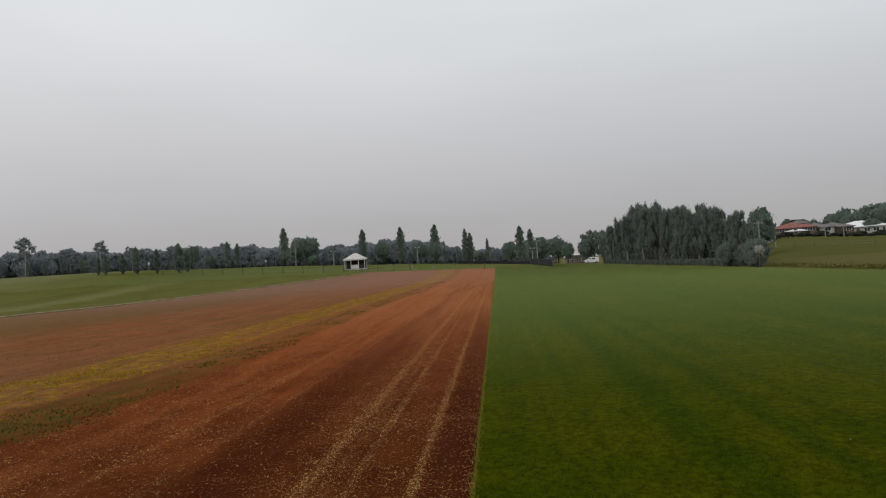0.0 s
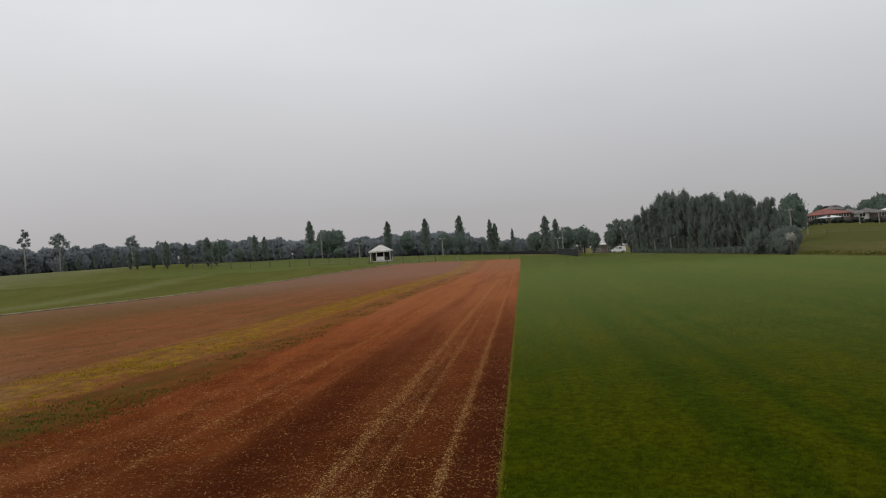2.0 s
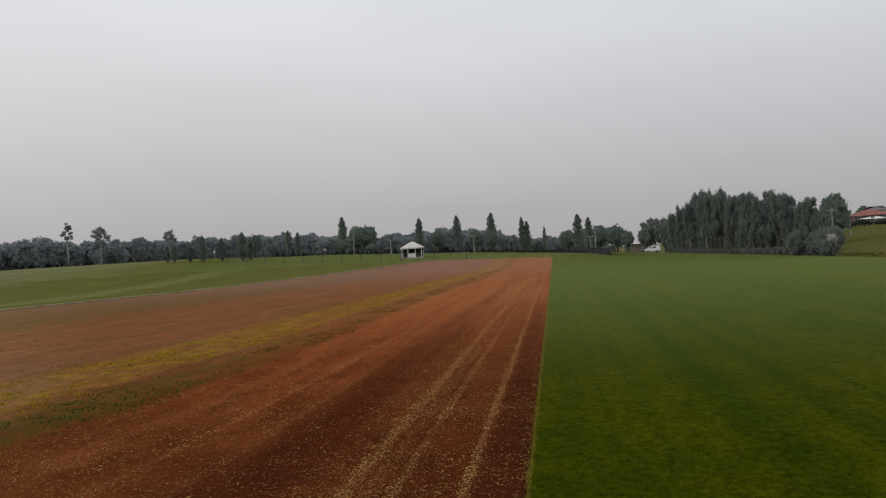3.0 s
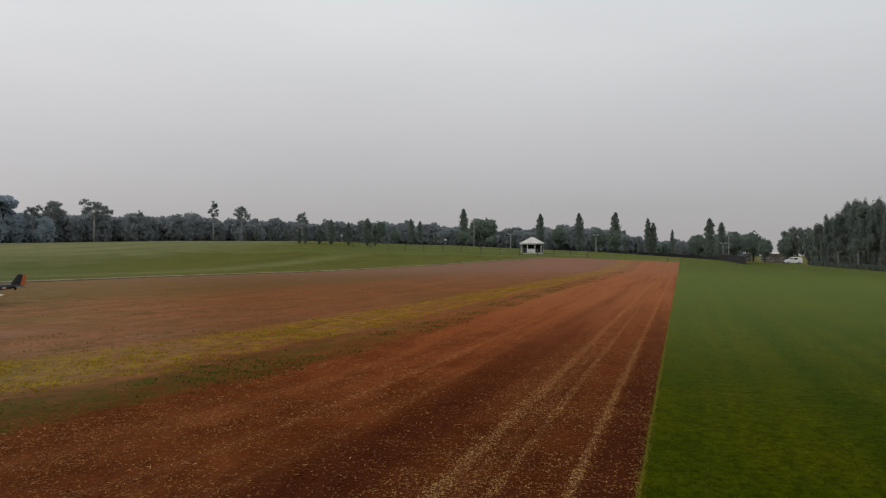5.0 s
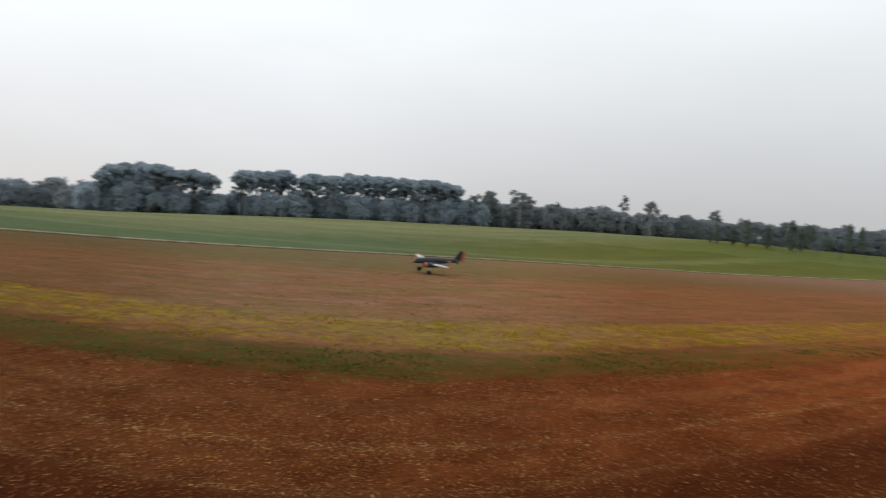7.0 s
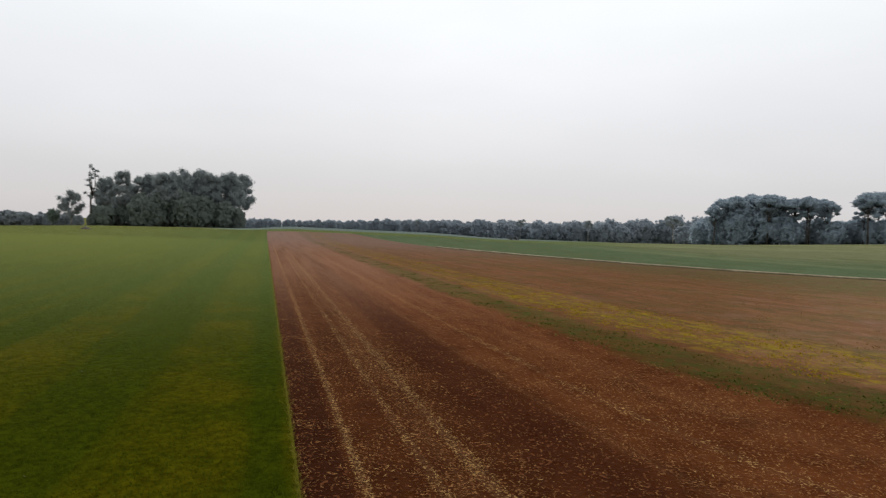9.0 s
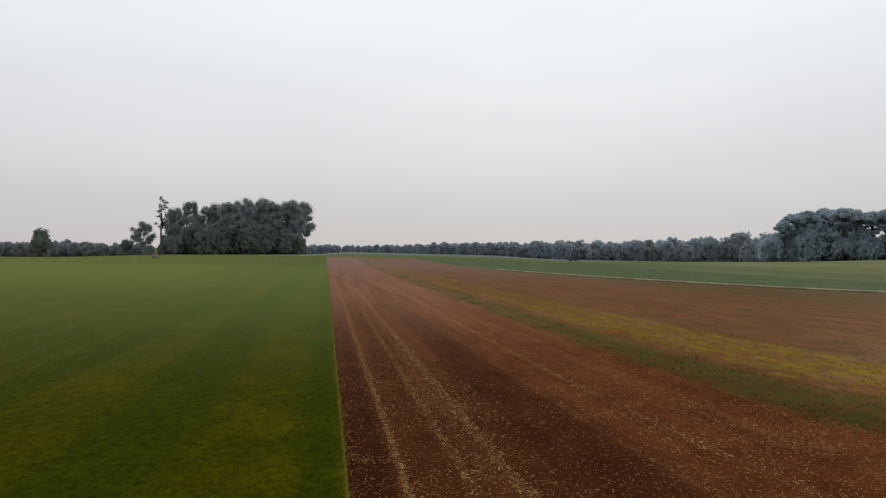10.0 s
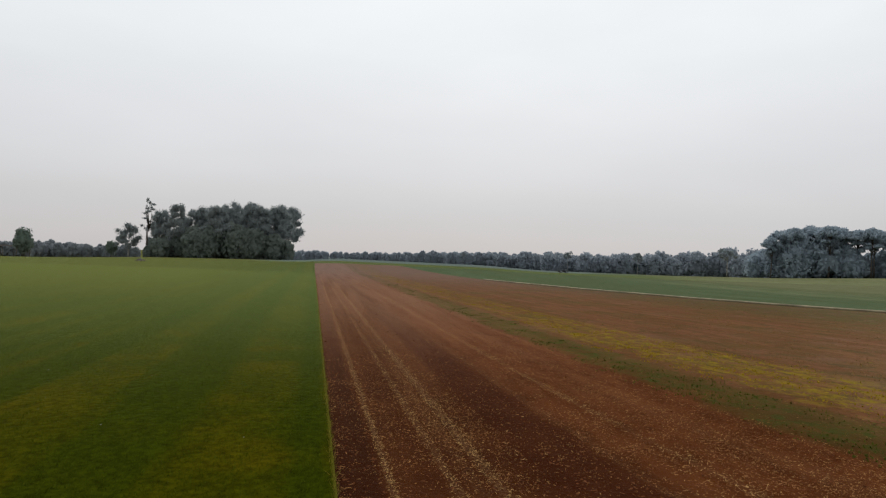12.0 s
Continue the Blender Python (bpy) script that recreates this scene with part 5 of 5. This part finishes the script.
def aeroplane(m):
    """A twin-engined low-wing transport model on its wheels."""
    ob = thing("model_aeroplane", "dark slate twin-engined model aeroplane with an orange rudder", "model plane", m)
    body = solid("fuselage", *ring_body([(-0.92, 0.03, 0.03, 0.41), (-0.86, 0.075, 0.07, 0.415), (-0.74, 0.105, 0.10, 0.425), (-0.58, 0.12, 0.125, 0.435), (-0.2, 0.122, 0.13, 0.44), (0.25, 0.10, 0.11, 0.45),
                                         (0.65, 0.06, 0.07, 0.475), (0.92, 0.025, 0.035, 0.50)]), m_olive, ob, smooth_shade=True)
    solid("belly", *ring_body([(-0.80, 0.06, 0.03, 0.34), (-0.5, 0.10, 0.04, 0.33), (0.1, 0.09, 0.04, 0.345), (0.6, 0.045, 0.025, 0.42)]), m_under, body, "pale grey underside", smooth_shade=True)
    solid("nose_cap", *ring_body([(-0.945, 0.012, 0.012, 0.41), (-0.92, 0.034, 0.034, 0.41), (-0.90, 0.05, 0.048, 0.412)], 12), m_pipe, body, "buff nose cap", smooth_shade=True)
    solid("windscreen", *ring_body([(-0.74, 0.06, 0.02, 0.525), (-0.66, 0.085, 0.05, 0.535), (-0.56, 0.085, 0.04, 0.545)], 10), m_under, body, "pale cockpit glazing", smooth_shade=True)
    for s in (-1, 1):
        for i in range(5):
            part("cabin_window", boxed(-0.48 + 0.14 * i, -0.42 + 0.14 * i, s * 0.118 - 0.006, s * 0.118 + 0.006, 0.455, 0.495), m_glass, body, "small dark cabin window")
        wing = solid("wing", *foil((-0.45, s * 0.10, 0.34), (-0.27, s * 1.26, 0.44), 0.46, 0.20, 0.13), m_under, ob, "pale grey wing")
        solid("wing_tip", *foil((-0.280, s * 1.21, 0.436), (-0.262, s * 1.275, 0.442), 0.215, 0.19, 0.15), m_orange, wing, "orange wing tip")
        nacelle = solid("nacelle", *ring_body([(-0.70, 0.075, 0.075, 0.355), (-0.50, 0.085, 0.085, 0.355), (-0.25, 0.07, 0.075, 0.35), (0.0, 0.03, 0.035, 0.355)], 12), m_olive, ob, "dark engine nacelle", smooth_shade=True)
        for v in nacelle.data.vertices:
            v.co.y += s * 0.38
        part("cowling", rod((-0.72, s * 0.38, 0.355), (-0.62, s * 0.38, 0.355), 0.076, 0.088, 16), m_orange, nacelle, "orange-red engine cowling")
        part("spinner", rod((-0.72, s * 0.38, 0.355), (-0.78, s * 0.38, 0.355), 0.03, 0.008, 10), m_steel, nacelle)
        for k in range(3):
            w = math.radians(120 * k + 25)
            part("propeller_blade", rod((-0.75, s * 0.38, 0.355), (-0.75, s * 0.38 + 0.15 * math.cos(w), 0.355 + 0.15 * math.sin(w)), 0.012, 0.008, 6), m_dim, nacelle)
        leg = part("landing_gear_leg", rod((-0.44, s * 0.38, 0.30), (-0.48, s * 0.38, 0.09), 0.02, 0.016, 8), m_steel, ob)
        part("wheel", rod((-0.48, s * 0.38 - 0.03, 0.08), (-0.48, s * 0.38 + 0.03, 0.08), 0.08, 0.08, 14), m_rubber, leg)
        solid("tailplane", *foil((0.68, s * 0.03, 0.50), (0.78, s * 0.45, 0.51), 0.24, 0.13, 0.10), m_olive, ob)
        part("insignia_bar", boxed(0.36, 0.50, s * 0.084 - 0.008, s * 0.084 + 0.008, 0.44, 0.475), m_orange, ob, "orange and white insignia")
        part("insignia_disc", rod((0.43, s * 0.070, 0.457), (0.43, s * 0.098, 0.457), 0.034, 0.034, 14), m_under, ob, "pale insignia disc")
    solid("fin", *foil((0.62, 0, 0.51), (0.84, 0, 0.84), 0.32, 0.16, 0.10, True), m_olive, ob)
    solid("rudder", *foil((0.92, 0, 0.49), (0.99, 0, 0.83), 0.15, 0.11, 0.08, True), m_orange, ob, "orange rudder")
    part("tail_wheel", rod((0.80, -0.015, 0.40), (0.80, 0.015, 0.40), 0.035, 0.035, 10), m_rubber, ob)
    return ob


ap = spot(55.3, 29.5)
aeroplane(Matrix.Translation((ap.x, ap.y, ap.z + 0.02)) @ pose(0, 0, 0, 0, 0, 55.6 + 28) @ pose(0, 0, 0, 7, 0, 0) @ Matrix.Diagonal((1.3, 1.3, 1.3, 1)))

# ---- loose cover on the ground, nearest the standing place ----
def strip_of(h, r):
    a = np.radians(h) * BEND
    return STRIP * r * np.sin(a) * (1 - LEAN * np.cos(a))


def bits(name, label, category, at, length, width, mat, seed, rise=0.25, lift=0.006):
    """Flat slivers strewn on the ground at the given places."""
    rng = np.random.default_rng(seed)
    n = len(at)
    a = rng.uniform(0, 6.283, n)
    ll = length * rng.uniform(0.3, 1.1, n) * np.where(rng.random(n) < 0.25, 1.7, 1.0)
    ww = width * rng.uniform(0.6, 1.4, n)
    bend = rng.normal(0, 0.5, n)
    u = np.stack([np.cos(a), np.sin(a), rng.normal(0, rise, n)], 1) * ll[:, None] / 2
    u2 = np.stack([np.cos(a + bend), np.sin(a + bend), rng.normal(0, rise, n)], 1) * ll[:, None] / 2
    s = np.stack([-np.sin(a), np.cos(a), rng.normal(0, 0.3, n)], 1) * ww[:, None] / 2
    c = np.column_stack([at, land(at[:, 0], at[:, 1]) + lift + np.maximum(np.abs(u[:, 2]), np.abs(u2[:, 2]))])
    v = np.stack([c - u - s * 0.6, c - s, c + s, c - u + s * 0.6, c + u2 - s * 0.5, c + u2 + s * 0.5], 1).reshape(-1, 3)
    k = 6 * np.arange(n)[:, None]
    f = np.concatenate([k + [0, 1, 2, 3], k + [1, 4, 5, 2]])
    return tagged(solid(name, v, f, mat), label, category, kind="stuff")


def cast(rng, n, h0, h1, r0, r1, fall=1.3):
    """Headings and distances, thinning out with distance."""
    u = rng.random(n)
    k = 2 - fall
    r = (r0 ** k + u * (r1 ** k - r0 ** k)) ** (1 / k)
    return rng.uniform(h0, h1, n), r


def xy(h, r):
    return np.column_stack([-np.sin(np.radians(h)) * r, np.cos(np.radians(h)) * r])


rng = np.random.default_rng(101)
h, r = cast(rng, 1300000, 0.0, 120.7, 2.9, 55)
near_h, near_r = cast(rng, 60000, 0.0, 120.7, 0.4, 2.9, 0.0)
h, r = np.concatenate([h, near_h]), np.concatenate([r, near_r])
d = strip_of(h, r)
q = xy(h, r)
wave = 0.6 * patches(q[:, 0] * 1.6, q[:, 1] * 1.6, 21) + 0.6 * patches(q[:, 0] * 5, q[:, 1] * 5, 22)
keep = np.where((d > 0.3) & (d < 5.0), 0.10 + 0.62 * np.clip(wave - 0.2, 0, 1), 0) * np.where((d > 2.0) & (d < 2.75), 0.35, 1) * np.where(d < 0.66, 0.55, 1)
for at, wide, much in ((0.725, 0.035, 1.0), (0.73, 0.10, 0.25), (1.22, 0.06, 0.45), (1.40, 0.12, 0.3), (1.57, 0.07, 0.65), (1.6, 0.25, 0.25), (2.8, 0.08, 0.1), (4.0, 0.8, 0.16)):
    keep = keep + much * np.exp(-((d - at) / wide) ** 2) * np.clip(0.35 + 1.2 * wave, 0.4, 1.3)
keep = keep + 0.4 * np.exp(-((d - 3.42) / 0.07) ** 2) * (r > 9.5) * (np.abs(h - 60) > 25)
for along in (7.5, 10.7, 16.4, 22.6):
    keep = keep + 0.55 * ((h < 60) & (np.abs(r - along) < 0.15) & (d > 0.3) & (d < 0.76))
for along in (5.8, 10.3, 12.4, 15.9, 20.2, 26.1):
    keep = keep + 0.55 * ((h > 60) & (np.abs(r - along) < 0.15) & (d > 0.3) & (d < 0.76))
keep = keep + np.where((d > 5.0) & (d < 6.2), 0.035, 0) + np.where((d > 0.285) & (d < 0.37), 0.3, 0)
sel = rng.random(len(d)) < keep * np.where(r < 4.8, 0.45, np.where(r < 7.1, 0.6, 0.95))
rows = np.minimum.reduce([np.abs(d - 0.725) / 0.05, np.abs(d - 1.22) / 0.05, np.abs(d - 1.57) / 0.08, np.abs(d - 3.42) / 0.08])
pale = (rows < 1) | (rng.random(len(d)) < 0.13)
bits("straw", "pale dry straw lying in rows on red earth", "straw", xy(h[sel & pale], r[sel & pale]), 0.025, 0.0048, m_straw, 1)
bits("straw", "brown straw litter strewn over red earth", "straw", xy(h[sel & ~pale], r[sel & ~pale]), 0.027, 0.0044, m_litter, 1)
h, r = cast(rng, 130000, 0.0, 120.7, 2.9, 30)
d = strip_of(h, r)
sel = (d > 0.32) & (d < 5.3) & (rng.random(len(d)) < 0.4)
bits("earth_crumbs", "crumbs of loose red earth", "earth", xy(h[sel], r[sel]), 0.024, 0.018, m_clod, 2, 0.25, 0.003)
h, r = cast(rng, 420000, 0.0, 120.7, 6.0, 72)
d = strip_of(h, r)
q = xy(h, r)
tufts = 1.6 * (0.6 * patches(q[:, 0] * 0.9, q[:, 1] * 0.9, 23) + 0.5 * patches(q[:, 0] * 3.1, q[:, 1] * 3.1, 24) - 0.5)
green = (d > 4.9) & (d < 6.4) & (rng.random(len(d)) < np.clip(0.04 + 0.7 * tufts, 0, 0.8))
bits("green_weeds", "low green weeds growing in a strip", "weeds", xy(h[green], r[green]), 0.04, 0.016, m_weed, 3, 0.2)
gold = (d > 6.5) & (d < 8.6) & (rng.random(len(d)) < np.where(h > 66, 0.6, 1.0) * np.clip(0.12 + 0.6 * tufts + 0.3 * np.exp(-((d - 7.9) / 0.45) ** 2), 0, 0.85))
bits("mustard_weeds", "yellow flowering weeds growing in a strip", "weeds", xy(h[gold], r[gold]), 0.035, 0.016, m_mustard, 4, 0.2)
mixed = (d > 6.0) & (d < 26) & (rng.random(len(d)) < np.clip(0.04 + 0.10 * tufts, 0, 0.2))
bits("sparse_regrowth", "sparse dull grass regrowing on bare ground", "grass", xy(h[mixed], r[mixed]), 0.05, 0.01, m_dry_blade, 5, 0.15)


def blades(name, label, h, r, tall, mat, seed, lift, wide=0.0035):
    rng = np.random.default_rng(seed)
    n = len(h)
    p = np.column_stack([xy(h, r), np.full(n, lift)])
    a = rng.uniform(0, 6.283, n)
    s = np.stack([np.cos(a), np.sin(a), np.zeros(n)], 1) * wide
    t = np.stack([rng.normal(0, 0.5, n), rng.normal(0, 0.5, n), rng.uniform(0.5, 1.2, n)], 1) * tall
    v = np.stack([p - s, p + s, p + t], 1).reshape(-1, 3)
    return tagged(solid(name, v, np.arange(3 * n).reshape(n, 3), mat), label, "grass", kind="stuff")


h1, r1 = cast(rng, 150000, -54.0, 4.5, 1.4, 36, 1.9)
h2, r2 = cast(rng, 100000, 116.0, 150.0, 1.4, 36, 1.9)
h, r = np.concatenate([h1, h2]), np.concatenate([r1, r2])
sel = (strip_of(h, r) < SOD_EDGE - 0.01) & (rng.random(len(r)) < np.clip((18 - r) / 9, 0, 1))
blades("turf_blades", "short green blades of mown turf", h[sel], r[sel], 0.022, m_blade, 6, 0.030)
h, r = cast(rng, 1100000, 0.0, 120.7, 1.2, 48, 1.0)
d = strip_of(h, r)
sel = (d < SOD_EDGE + 0.015) & (d > SOD_EDGE - 0.038)
blades("turf_fringe", "yellowed grass fringe along the cut turf edge", h[sel], r[sel], 0.05, m_dry_blade, 7, 0.02)

h1, r1 = cast(rng, 90, -52.0, -2.0, 3.6, 30, 1.0)
h2, r2 = cast(rng, 60, 122.0, 148.0, 3.6, 30, 1.0)
bits("clover_flowers", "scattered tiny white clover flowers in the turf", "flowers", xy(np.concatenate([h1, h2]), np.concatenate([r1, r2])), 0.011, 0.010, m_blossom, 9, 0.3, 0.055)


# ---- tufts that stand up from the weed strips and the regrowing ground ----
def tufted(count, d0, d1, r0, r1, scale, seed, keep, spread=0.09, each=7):
    """Headings and distances of blades that grow in tufts between two strip coordinates."""
    rng = np.random.default_rng(seed)
    h, r = cast(rng, count, 0.0, 120.7, r0, r1, 1.1)
    d = strip_of(h, r) + 0.5 * (patches(h * 0.4, r * 0.25, seed + 2) - 0.5)
    q = xy(h, r)
    sel = (d > d0) & (d < d1) & (rng.random(count) < keep * np.where(h > 66, 0.6, 1.0) * np.clip(2.4 * patches(q[:, 0] * scale, q[:, 1] * scale, seed + 1) - 0.6, 0, 1))
    q = np.repeat(q[sel], each, 0) + rng.normal(0, spread, (sel.sum() * each, 2))
    return np.degrees(np.arctan2(-q[:, 0], q[:, 1])), np.hypot(q[:, 0], q[:, 1])


h, r = tufted(60000, 5.0, 6.1, 6, 72, 0.9, 31, 0.5)
blades("green_weeds", "low tufts of green weeds in a strip", h, r, 0.032, m_weed, 32, 0.0, 0.014)
h, r = tufted(70000, 6.3, 8.5, 7, 72, 1.1, 33, 0.6)
blades("mustard_weeds", "tufts of yellow flowering weeds in a strip", h, r, 0.032, m_mustard, 34, 0.0, 0.013)
h, r = tufted(110000, 8.4, 22.0, 9, 84, 0.7, 35, 0.2)
blades("sparse_regrowth", "dry grass tufts regrowing on bare ground", h, r, 0.03, m_stubble, 36, 0.0, 0.012)
